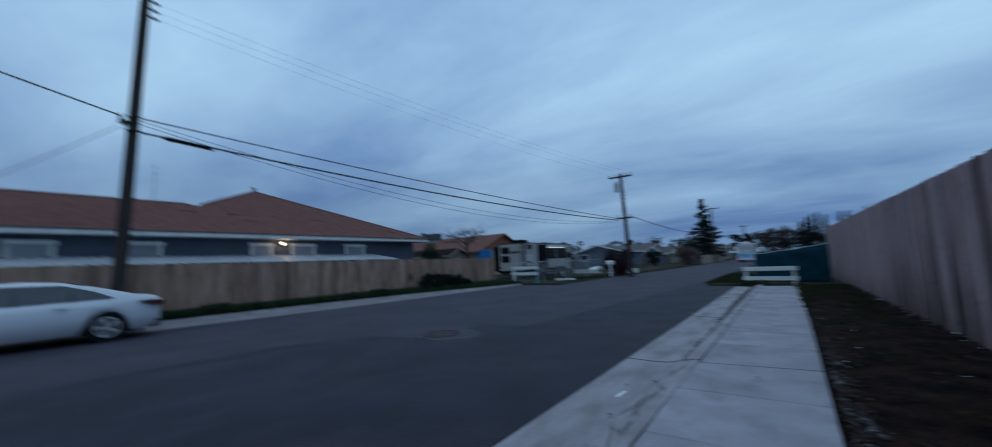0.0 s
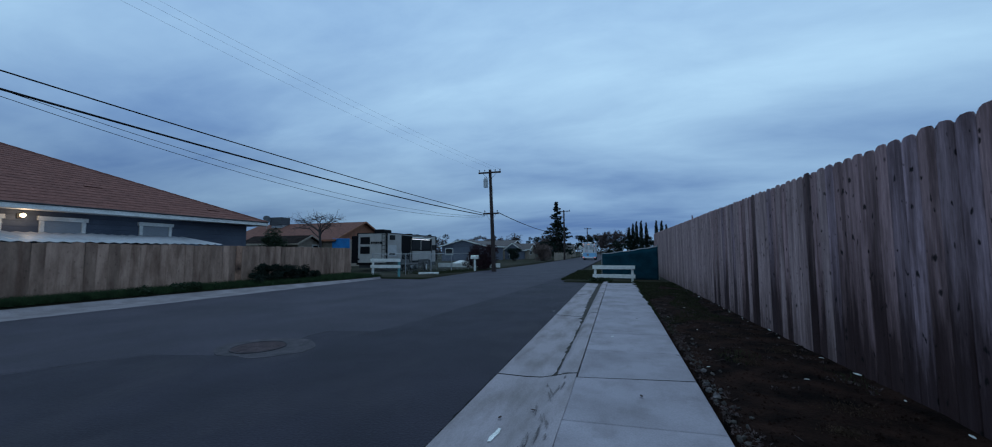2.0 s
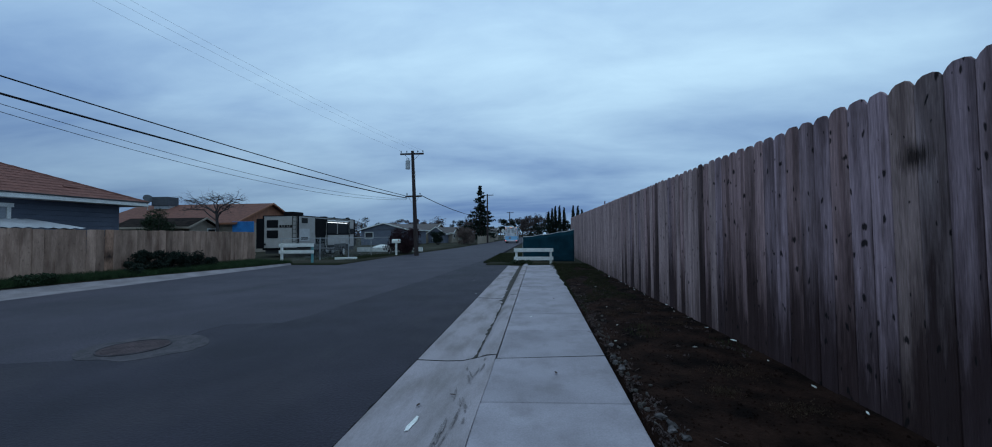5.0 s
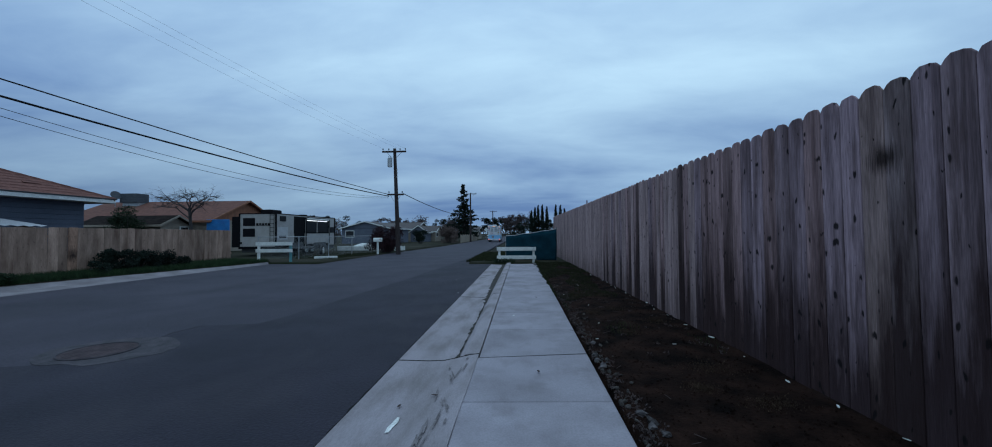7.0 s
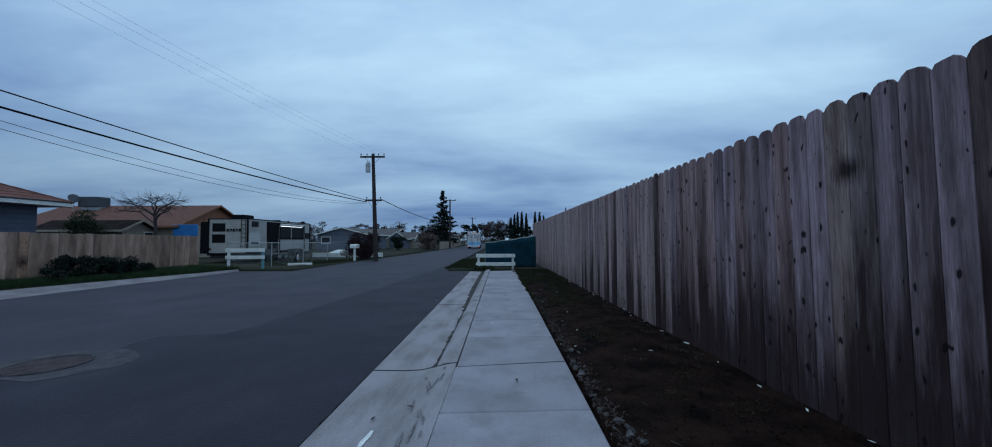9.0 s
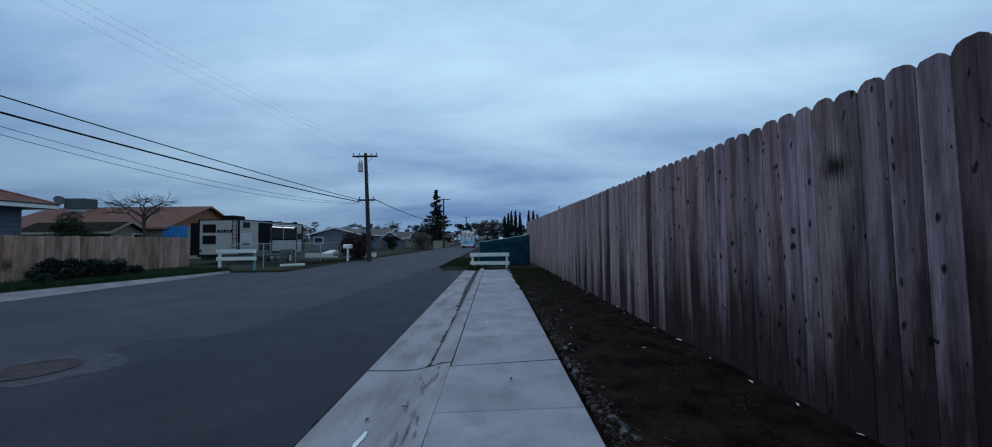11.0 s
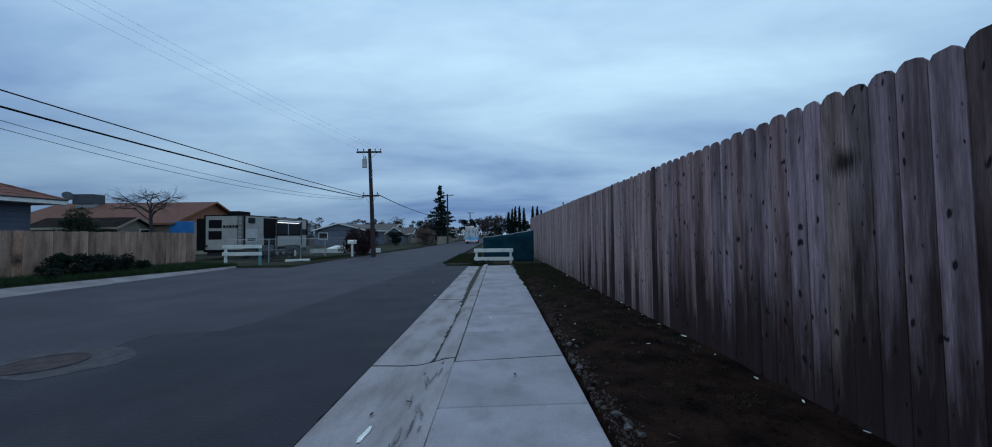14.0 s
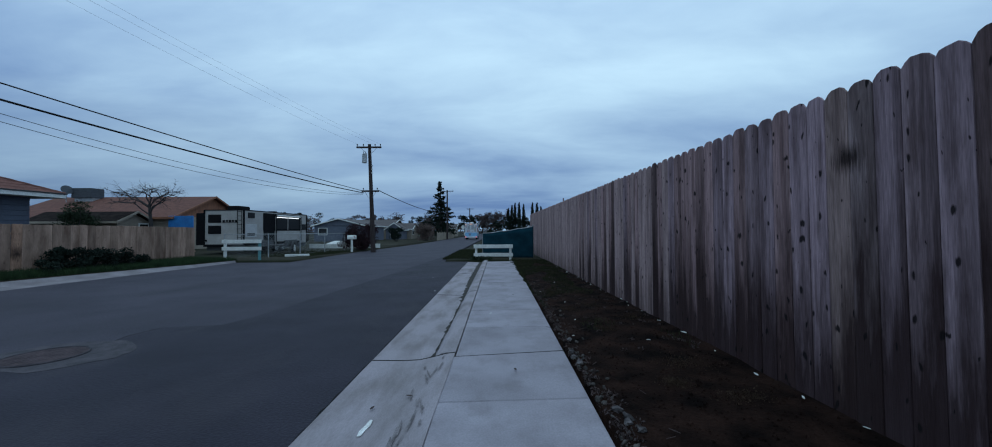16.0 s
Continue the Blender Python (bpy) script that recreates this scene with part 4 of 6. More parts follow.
        plate(bm, [(-0.56, a[0], a[1] + 0.03), (0.56, a[0], a[1] + 0.03), (0.5, b[0], b[1] + 0.03), (-0.5, b[0], b[1] + 0.03)], 0.02)
        part(nm, bm, M["glass"], t)
    bm = BM()
    box(bm, -0.8, 0.8, 0.0, 0.3, 0.22, 0.42, 0.05)
    part("bumper", bm, M["dark"], t)
    bm = BM()
    box(bm, -0.26, 0.26, -0.015, 0.01, 0.62, 0.75)
    part("number_plate", bm, M["white"], t)
    bm = BM()
    box(bm, -0.75, 0.75, 0.3, 4.5, 0.17, 0.3)
    part("underbody", bm, M["dark"], t)
    return t


saloon((-13.0, 1.52, -0.1), 180, "white-silver four-door saloon car parked at far kerb", M["car_silver"])
saloon((-7.6, 96.0, -0.1), 0, "small white saloon car parked far down street", M["white"])


# ---- white barricades ----
def barricade(x, y, w, turn, label, heights, post_mat, top):
    t = thing("barricade", (x, y, -0.05), turn, label, "barricade")
    for s in (-1, 1):
        bm = BM()
        box(bm, s * (w / 2 - 0.12) - 0.055, s * (w / 2 - 0.12) + 0.055, 0.0, 0.1, -0.1, top + 0.02, 0.008)
        part("post", bm, post_mat if s > 0 else M["white"], t)
    for z in heights:
        bm = BM()
        box(bm, -w / 2, w / 2, -0.05, 0.0, z - 0.09, z + 0.09, 0.008)
        part("rail", bm, M["white"], t, "white painted timber rail")
    return t


barricade(-0.25, 19.35, 1.95, 0, "low white-painted timber barricade closing the pavement end", (0.68, 0.26), M["white"], 0.74)
barricade(-13.2, 19.9, 1.95, 4, "white two-rail barricade with one teal post", (0.97, 0.6), M["teal"], 1.05)

# green screened fence behind the barricade
scr = thing("screen_fence", label="sagging dark green fabric screen fence", category="fence")
bm = BM()
nx, nz = 26, 8
gridv = []
for i in range(nx + 1):
    k = i / nx
    x, y = -0.85 + 2.75 * k, 21.5 - 0.45 * k
    top = 1.26 + 0.38 * k - 0.03 * math.sin(k * math.pi) - 0.03 * abs(math.sin(k * 9))
    gridv.append([bm.verts.new((x, y + 0.05 * math.sin(k * 14 + j) * (j / nz), -0.1 + (top + 0.1) * j / nz)) for j in range(nz + 1)])
for a, b in zip(gridv, gridv[1:]):
    for j in range(nz):
        bm.faces.new((a[j], b[j], b[j + 1], a[j + 1]))
fab = part("fabric", bm, M["tarp_green"], scr, smooth=True)
so = fab.modifiers.new("thick", "SOLIDIFY")
so.thickness = 0.006
bm = BM()
for i in range(nx):
    k0, k1 = i / nx, (i + 1) / nx
    f = lambda k: (-0.85 + 2.75 * k, 21.53 - 0.45 * k, 1.28 + 0.38 * k - 0.03 * math.sin(k * math.pi) - 0.03 * abs(math.sin(k * 9)))
    rod(bm, f(k0), f(k1), 0.018, 0.018, 5)
part("top_rail", bm, M["steel"], scr)
for k in (0.0, 0.5, 1.0):
    bm = BM()
    x, y = -0.85 + 2.75 * k, 21.58 - 0.45 * k
    rod(bm, (x, y, -0.2), (x, y, 1.27 + 0.46 * k), 0.03, 0.03, 8)
    part("post", bm, M["steel"], scr)

# ---- mailbox, manhole ----
mb = thing("mailbox", (-10.55, 27.9, -0.05), 0, "white mailbox on a white wooden post", "mailbox")
bm = BM()
box(bm, -0.06, 0.06, -0.06, 0.06, -0.1, 0.92, 0.008)
part("post", bm, M["white"], mb)
bm = BM()
box(bm, -0.3, 0.3, -0.13, 0.13, 0.9, 1.06, 0.02)
disc(bm, (0, 0, 1.06), (1, 0, 0), 0.125, 0.6, 16)
part("box", bm, M["white"], mb)
bm = BM()
box(bm, 0.2, 0.24, -0.16, -0.13, 1.02, 1.16)
part("flag", bm, M["red"], mb)

mh = thing("manhole", (-5.48, 4.68, -0.1), 0, "round rusty cast-iron manhole cover in asphalt collar", "manhole cover")
bm = BM()
ring = [(0.1 + 0.78 * math.cos(a) * (1 + 0.16 * noise.noise((a * 2, 3, 0))), 0.06 + 0.62 * math.sin(a) * (1 + 0.16 * noise.noise((a * 2, 9, 0)))) for a in [i * 2 * math.pi / 40 for i in range(40)]]
slab(bm, ring, -0.05, 0.008)
part("collar", bm, M["patch"], mh)
bm = BM()
rod(bm, (0, 0, -0.05), (0, 0, 0.013), 0.38, 0.38, 40)
lid = part("lid", bm, M["iron"], mh)
bm = BM()
for k in range(40):
    a, b = k * math.pi / 20, (k + 1) * math.pi / 20
    rod(bm, (0.385 * math.cos(a), 0.385 * math.sin(a), 0.012), (0.385 * math.cos(b), 0.385 * math.sin(b), 0.012), 0.012, 0.012, 5)
part("rim", bm, M["patch"], lid)
for i in range(-4, 5):
    h = math.sqrt(0.33 ** 2 - (i * 0.07) ** 2)
    bm = BM()
    box(bm, i * 0.07 - 0.012, i * 0.07 + 0.012, -h, h, 0.012, 0.0155)
    part("rib", bm, M["iron"], lid)
# ---- travel trailer ----
def travel_trailer():
    t = thing("travel_trailer", (-17.75, 25.0, -0.05), 0, "beige and black travel trailer parked behind chain-link fence", "trailer")
    W, Ln = 1.28, 8.3
    bm = BM()
    box(bm, -W, W, 0, Ln, 0.55, 2.88, 0.07)
    part("body", bm, M["rv"], t)
    bm = BM()
    box(bm, -W - 0.02, W + 0.02, -0.03, Ln - 0.1, 2.86, 2.92, 0.02)
    part("roof_edge", bm, M["rv_dark"], t)
    for x0, x1, z0, z1 in ((-1.04, -0.19, 2.06, 2.6), (-1.04, -0.19, 1.33, 1.88)):
        bm = BM()
        box(bm, x0, x1, -0.03, 0.02, z0, z1, 0.03)
        part("rear_window", bm, M["rv_glass"], t, "dark bunk window")
    bm = BM()
    for k in range(5):
        box(bm, -0.1 + 0.2 * k, 0.05 + 0.2 * k, -0.012, 0.0, 2.1 + 0.02 * (k % 2), 2.24)
    box(bm, -0.1, 0.9, -0.014, 0.0, 2.06, 2.09)
    part("badge", bm, M["rv_dark"], t, "dark maker badge shape")
    for x in (-W, W):
        bm = BM()
        box(bm, x - 0.05, x + 0.035, -0.035, 0.06, 0.5, 2.9, 0.01)
        part("corner_trim", bm, M["rv_dark"], t)
    bm = BM()
    box(bm, -2.15, -W, 0.4, 4.2, 0.6, 2.72, 0.03)
    part("slide_out", bm, M["rv_dark"], t, "dark side slide-out")
    bm = BM()
    box(bm, -1.22, -1.1, -0.04, 0.0, 0.85, 0.97)
    part("tail_lamp", bm, M["rv_dark"], t)
    bm = BM()
    box(bm, W + 0.03, W + 0.06, 5.14, 5.22, 1.62, 2.6)
    part("window_divider", bm, M["rv"], t)
    bm = BM()
    box(bm, W + 0.03, W + 0.06, 3.5, 3.56, 0.3, 2.6)
    part("door_trim", bm, M["rv"], t)
    for x in (0.92, 1.2):
        bm = BM()
        rod(bm, (x, -0.09, 0.95), (x, -0.09, 3.0), 0.018, 0.018, 6)
        part("ladder_rail", bm, M["rv_dark"], t)
    for k in range(7):
        bm = BM()
        rod(bm, (0.92, -0.09, 1.1 + 0.28 * k), (1.2, -0.09, 1.1 + 0.28 * k), 0.014, 0.014, 6)
        part("ladder_rung", bm, M["rv_dark"], t)
    # kerb side
    for y0, y1, z0, z1, m in ((0.4, 1.1, 2.38, 2.75, "glass"), (0.1, 1.45, 1.1, 2.0, "rv"), (2.1, 3.42, 0.25, 2.66, "rv_dark"), (3.65, 5.12, 1.66, 2.62, "glass"),
                              (5.24, 7.0, 1.66, 2.62, "glass"), (7.4, 8.05, 1.6, 2.1, "glass"), (3.75, 6.7, 0.75, 1.5, "rv")):
        bm = BM()
        box(bm, W - 0.02, W + 0.03, y0, y1, z0, z1, 0.02)
        part({"glass": "side_window", "rv_dark": "entry_door", "rv": "side_panel"}[m], bm, M["rv_glass"] if m == "glass" else M[m], t)
    bm = BM()
    box(bm, W, W + 0.02, 2.05, 7.15, 1.55, 2.78)
    box(bm, W, W + 0.02, 2.05, 7.0, 0.56, 0.74)
    part("dark_band", bm, M["rv_dark"], t)
    bm = BM()
    rod(bm, (W + 0.1, 3.6, 2.66), (W + 0.1, 6.9, 2.66), 0.06, 0.06, 10)
    part("awning_roll", bm, M["white"], t)
    bm = BM()
    box(bm, W + 0.03, W + 0.05, 3.7, 6.8, 2.52, 2.56)
    part("strip_lamp", bm, M["strip_glow"], t, "lit white awning strip lamp")
    bm = BM()
    box(bm, W + 0.0, W + 0.034, 0.12, 1.3, 1.12, 1.98, 0.015)
    hatch = part("storage_hatch", bm, M["rv_light"], t, "pale storage hatch with dark slot")
    bm = BM()
    box(bm, W + 0.03, W + 0.042, 0.3, 1.1, 1.22, 1.38, 0.01)
    part("slot", bm, M["rv_dark"], hatch)
    for y in (3.52, 7.1):
        bm = BM()
        rod(bm, (W + 0.1, y, 0.75), (W + 0.1, y, 2.68), 0.03, 0.03, 8)
        part("awning_arm", bm, M["rv_dark"], t)
    bm = BM()
    box(bm, W, W + 0.024, 0.05, 2.05, 0.56, 0.72)
    part("skirt", bm, M["rv_dark"], t)
    bm = BM()
    box(bm, -W + 0.02, W - 0.02, -0.02, 0.0, 0.5, 0.66)
    part("rear_bumper", bm, M["rv_dark"], t)
    bm = BM()
    box(bm, W, W + 0.03, 8.1, 8.28, 0.56, 2.88, 0.01)
    part("corner_trim", bm, M["rv_dark"], t)
    bm = BM()
    box(bm, -0.35, 0.45, 0.75, 1.95, 2.9, 3.22, 0.09)
    part("air_conditioner", bm, M["rv_dark"], t)
    bm = BM()
    box(bm, -0.25, 0.25, 5.2, 5.6, 2.9, 3.08, 0.04)
    part("roof_vent", bm, M["rv_dark"], t)
    for s in (-1, 1):
        for y in (3.9, 4.75):
            wheel(t, s * 1.08, y, 0.34, 0.34, 0.22, M["steel"])
        bm = BM()
        box(bm, s * 1.1 - 0.1, s * 1.1 + 0.1, 3.45, 5.2, 0.5, 0.72, 0.03)
        part("wheel_well", bm, M["rv_dark"], t)
    # chassis block widened to stand for the dark shade under the body
    bm = BM()
    box(bm, -1.2, 1.2, 0.1, Ln - 0.1, 0.26, 0.56)
    rod(bm, (0, Ln - 0.3, 0.45), (0, Ln + 1.3, 0.45), 0.05, 0.05, 8)
    rod(bm, (0, Ln + 1.2, 0.45), (0, Ln + 1.2, 0.0), 0.04, 0.04, 8)
    part("chassis", bm, M["dark"], t)


M["cooler"] = mat("cooler_case", (0.06, 0.068, 0.082), (0.035, 0.04, 0.05), 0.7, scale=3, stretch=(1, 1, 6), bump=0.2)
M["strip_glow"] = mat("strip_glow", (0.9, 0.95, 1.0), (0.9, 0.95, 1.0), 0.4, bump=0, glow=1.6)
travel_trailer()


# ---- other houses ----
def gable_house(x0, x1, y0, y1, eave, ridge, along, wall, roofm, label, over=0.4, windows=(), gable=None, base=-0.05):
    t = thing("house", (0, 0, 0), 0, label, "house")
    bm = BM()
    slab(bm, [(x0, y0), (x1, y0), (x1, y1), (x0, y1)], base, eave)
    part("wall", bm, wall, t)
    cx, cy = (x0 + x1) / 2, (y0 + y1) / 2
    bm = BM()
    if along == "x":
        k = (ridge - eave) / (cy - y0)
        lo = eave - k * over
        plate(bm, [(x0 - over, y0 - over, lo + 0.05), (x1 + over, y0 - over, lo + 0.05), (x1 + over, cy, ridge + 0.05), (x0 - over, cy, ridge + 0.05)], 0.12)
        plate(bm, [(x1 + over, y1 + over, lo + 0.05), (x0 - over, y1 + over, lo + 0.05), (x0 - over, cy, ridge + 0.05), (x1 + over, cy, ridge + 0.05)], 0.12)
        for x in (x0, x1 - 0.1):
            gm = BM()
            plate(gm, [(x, y0, eave), (x, y1, eave), (x, cy, ridge - 0.06)], -0.1)
            part("gable", gm, gable or wall, t)
        ends = [((x1 + over, y0 - over, lo), (x1 + over, cy, ridge)), ((x1 + over, y1 + over, lo), (x1 + over, cy, ridge)), ((x0 - over, y0 - over, lo), (x1 + over, y0 - over, lo))]
    else:
        k = (ridge - eave) / (cx - x0)
        lo = eave - k * over
        plate(bm, [(x0 - over, y1 + over, lo + 0.05), (x0 - over, y0 - over, lo + 0.05), (cx, y0 - over, ridge + 0.05), (cx, y1 + over, ridge + 0.05)], 0.12)
        plate(bm, [(x1 + over, y0 - over, lo + 0.05), (x1 + over, y1 + over, lo + 0.05), (cx, y1 + over, ridge + 0.05), (cx, y0 - over, ridge + 0.05)], 0.12)
        for y in (y0, y1 - 0.1):
            gm = BM()
            plate(gm, [(x0, y, eave), (x1, y, eave), (cx, y, ridge - 0.06)], -0.1)
            part("gable", gm, gable or wall, t)
        ends = [((x0 - over, y0 - over, lo), (cx, y0 - over, ridge)), ((x1 + over, y0 - over, lo), (cx, y0 - over, ridge)), ((x1 + over, y0 - over, lo), (x1 + over, y1 + over, lo))]
    part("roof", bm, roofm, t)
    for a, b in ends:
        bm = BM()
        a, b = Vector(a), Vector(b)
        d = Vector((0, 0, 0.08))
        side = (b - a).normalized().cross(Vector((0, 0, 1))).normalized() * 0.03
        vs = [a - side - d, a + side - d, a + side + d, a - side + d, b - side - d, b + side - d, b + side + d, b - side + d]
        vv = [bm.verts.new(v) for v in vs]
        for q in ((0, 1, 2, 3), (4, 5, 6, 7), (0, 1, 5, 4), (1, 2, 6, 5), (2, 3, 7, 6), (3, 0, 4, 7)):
            bm.faces.new([vv[i] for i in q])
        part("bargeboard", bm, M["white"] if gable is None else gable, t)
    for face, a, b, z0, z1 in windows:
        bm, pm = BM(), BM()
        for m, g, q in ((bm, 0.0, 0.03), (pm, 0.1, 0.045)):
            if face == "y":
                box(m, a + g, b - g, y0 - q, y0 + 0.02, z0 + g, z1 - g)
            else:
                box(m, x1 - 0.02, x1 + q, a + g, b - g, z0 + g, z1 - g)
        w = part("window", bm, M["white"], t)
        part("pane", pm, M["glass"], w)
    return t


gable_house(-40.0, -26.2, 30.9, 39.7, 2.72, 4.62, "x", M["stucco_tan"], M["roof_tan"], "tan house with orange gable and brown shingle roof", windows=(("y", -29.6, -28.6, 1.3, 2.3),), gable=M["orange"])
gable_house(-34.4, -28.0, 28.3, 30.85, 2.36, 2.98, "x", M["stucco_tan"], M["roof_dark"], "low tan shed wing with dark sloping roof", windows=(("x", 30.0, 30.9, 1.7, 2.15),), gable=M["stucco_tan"])
gable_house(-27.6, -20.1, 58, 68, 2.35, 3.35, "y", M["grey_wall"], M["roof_grey"], "blue-grey gabled bungalow with white bargeboards", windows=(("y", -27.0, -25.6, 0.9, 2.0),))
gable_house(-31.0, -20.0, 72, 82, 2.4, 3.7, "x", M["stucco_tan"], M["roof_grey"], "brown-roofed bungalow behind the grey one", windows=(("x", 74, 76, 0.9, 2.0),))
gable_house(-24.0, -16.6, 74, 80, 1.95, 3.0, "x", M["stucco_tan"], M["roof_grey"], "small pale bungalow with grey roof and porch", windows=(("x", 75, 76.4, 0.8, 1.7), ("y", -22.5, -21, 0.8, 1.7)))
gable_house(-20.4, -17.4, 70.5, 74.2, 1.9, 2.95, "y", M["grey_wall"], M["roof_grey"], "grey white-edged gabled porch at a far bungalow", windows=(("y", -19.6, -18.2, 0.3, 1.6),))
gable_house(-15.5, -11.5, 104, 112, 2.2, 3.4, "x", M["stucco_tan"], M["roof_grey"], "distant bungalow beyond the fir", windows=(("x", 106, 108, 0.9, 1.9),))
bm = BM()
box(bm, -26.25, -24.3, 30.68, 30.8, 1.0, 2.72, 0.02)
for x in (-26.15, -24.4):
    rod(bm, (x, 30.74, -0.1), (x, 30.74, 1.05), 0.04, 0.04, 8)
solo("blue_tarp", bm, M["tarp_blue"], "bright blue tarpaulin stretched on posts beside house", "tarp")
cool = thing("roof_cooler", (-37.75, 34.6, 4.4), 0, "grey boxy evaporative cooler on the roof", "air cooler")
bm = BM()
box(bm, 0.0, 1.75, -0.6, 0.6, 0.1, 0.98, 0.04)
part("case", bm, M["cooler"], cool, "dark grey louvred case")
bm = BM()
box(bm, 0.1, 1.7, -0.4, 0.4, -0.3, 0.16)
part("stand", bm, M["steel"], cool)
dish = thing("satellite_dish", (-37.95, 33.8, 4.2), 0, "pale round satellite dish on the roof ridge", "satellite dish")
bm = BM()
rod(bm, (0, 0, -0.1), (0, 0, 0.8), 0.03, 0.03, 8)
part("mast", bm, M["steel"], dish)
bm = BM()
rod(bm, (0.0, -0.05, 0.9), (0.2, -0.12, 1.0), 0.12, 0.42, 20)
part("reflector", bm, M["cooler"], dish, "dull grey dish reflector")


# ---- plants ----
def foliage(name, spots, size, material, parent, rng, label="", squash=0.7):
    """Many small leaf blades round the given spots (centre, radius, count)."""
    vs, fs = [], []
    for c, r, n in spots:
        for _ in range(n):
            d = Vector((rng.gauss(0, 1), rng.gauss(0, 1), rng.gauss(0, 1)))
            d = d.normalized() * r * rng.uniform(0.25, 1.0) ** 0.6
            p = Vector(c) + Vector((d.x, d.y, d.z * squash))
            a = Vector((rng.uniform(-1, 1), rng.uniform(-1, 1), rng.uniform(-1, 1))).normalized()
            b = a.cross(Vector((rng.uniform(-1, 1), rng.uniform(-1, 1), rng.uniform(-1, 1)))).normalized()
            s = size * rng.uniform(0.5, 1.3)
            k = len(vs)
            vs += [p - a * s, p + b * s * 0.45, p + a * s, p - b * s * 0.45]
            fs.append((k, k + 1, k + 2, k + 3))
    me = bpy.data.meshes.new(name)
    me.from_pydata([tuple(v) for v in vs], [], fs)
    me.materials.append(material)
    ob = new(name, me)
    if parent is not None:
        ob.parent = parent
    return tagged(ob, label)


def branch(bm, a, way, length, r, depth, rng, spread=0.6, tips=None, up=0.15):
    p, d = Vector(a), Vector(way).normalized()
    n = 3
    for i in range(n):
        d = (d + Vector((rng.gauss(0, 0.16), rng.gauss(0, 0.16), rng.gauss(0, 0.1) + up * 0.3))).normalized()
        q = p + d * length / n
        rod(bm, p, q, r * (1 - 0.22 * i), r * (1 - 0.22 * (i + 1)), 6, caps=False)
        p = q
        if depth and i:
            for _ in range(rng.randint(1, 2)):
                s = (d + Vector((rng.gauss(0, spread), rng.gauss(0, spread), rng.gauss(0, spread * 0.6) + up))).normalized()
                branch(bm, p, s, length * rng.uniform(0.5, 0.75), r * 0.5, depth - 1, rng, spread, tips, up)
    if tips is not None:
        tips.append(p.copy())


def bare_tree(place, height, rng, label, twigs=None, depth=3, r=0.12, spread=0.7):
    t = thing("bare_tree", place, 0, label, "tree", "bare winter trees")
    bm = BM()
    rod(bm, (0, 0, -0.1), (0.05, 0, height * 0.32), r, r * 0.8, 10)
    part("trunk", bm, M["bark"], t)
    bm = BM()
    tips = []
    for k in range(5):
        a = k * 1.26 + rng.uniform(-0.3, 0.3)
        branch(bm, (0.05, 0, height * rng.uniform(0.24, 0.32)), (math.cos(a) * 0.9, math.sin(a) * 0.9, 0.75), height * 0.34, r * 0.55, depth, rng, spread, tips)
    part("branchwork", bm, M["bark"], t)
    if twigs:
        foliage("crown", [(p, height * 0.09, twigs) for p in tips], height * 0.03, M["leaf_brown"], t, rng)
    return t


def pruned_tree(place):
    """Low spreading tree, its limbs cut back to knuckles with short crooked shoots."""
    rng = random.Random(15)
    t = thing("bare_tree", place, 0, "bare pruned tree with crooked dark branches", "tree", "bare winter trees")
    bm = BM()
    rod(bm, (0.1, 0, -0.1), (0, 0, 1.9), 0.14, 0.115, 10)
    rod(bm, (0, 0, 1.9), (-0.12, 0, 3.5), 0.115, 0.09, 10)
    part("trunk", bm, M["bark"], t)
    bm = BM()
    for dx, dy, z0, zt in ((-2.6, 0.3, 2.7, 3.7), (-1.9, -0.6, 3.2, 4.3), (-0.9, 0.5, 3.5, 4.5), (0.5, -0.4, 3.5, 4.5), (1.3, 0.4, 3.2, 4.4), (1.6, -0.5, 2.6, 4.1), (-2.9, 0.2, 3.3, 4.4), (0.9, 0.9, 2.9, 4.2)):
        pts = [Vector((-0.1 + dx * f, dy * f, z0 + (zt - z0) * f ** 0.6)) + Vector((rng.gauss(0, 0.1), rng.gauss(0, 0.1), rng.gauss(0, 0.09))) * (0 < f < 1) for f in (0, 0.25, 0.5, 0.75, 1.0)]
        for i in range(4):
            rod(bm, pts[i], pts[i + 1], 0.052 - 0.009 * i, 0.043 - 0.009 * i, 7)
            if i > 0:
                for _ in range(4):
                    branch(bm, pts[i + 1], (rng.gauss(0, 0.8), rng.gauss(0, 0.6), rng.uniform(-0.3, 0.8)), rng.uniform(0.35, 0.75), 0.02, 2, rng, 0.8, None, -0.02)
    part("branchwork", bm, M["bark"], t)


rng = random.Random(11)
# pruned bare tree behind the far fence
pruned_tree((-25.4, 28.2, 0))
bare_tree((-15.0, 95, 0), 6.5, random.Random(8), "distant bare winter tree with fine twigs", 4)
bare_tree((-24.5, 90, 0), 6.0, random.Random(9), "distant bare winter tree with fine twigs", 4)
bare_tree((-30.5, 62, 0), 4.2, random.Random(10), "bare tree behind the travel trailer", 3)
bare_tree((0.3, 118, 0), 8.0, random.Random(12), "distant bare winter tree with fine twigs", 6)
bare_tree((-3.6, 130, 0), 8.5, random.Random(13), "distant bare brownish winter tree", 8)


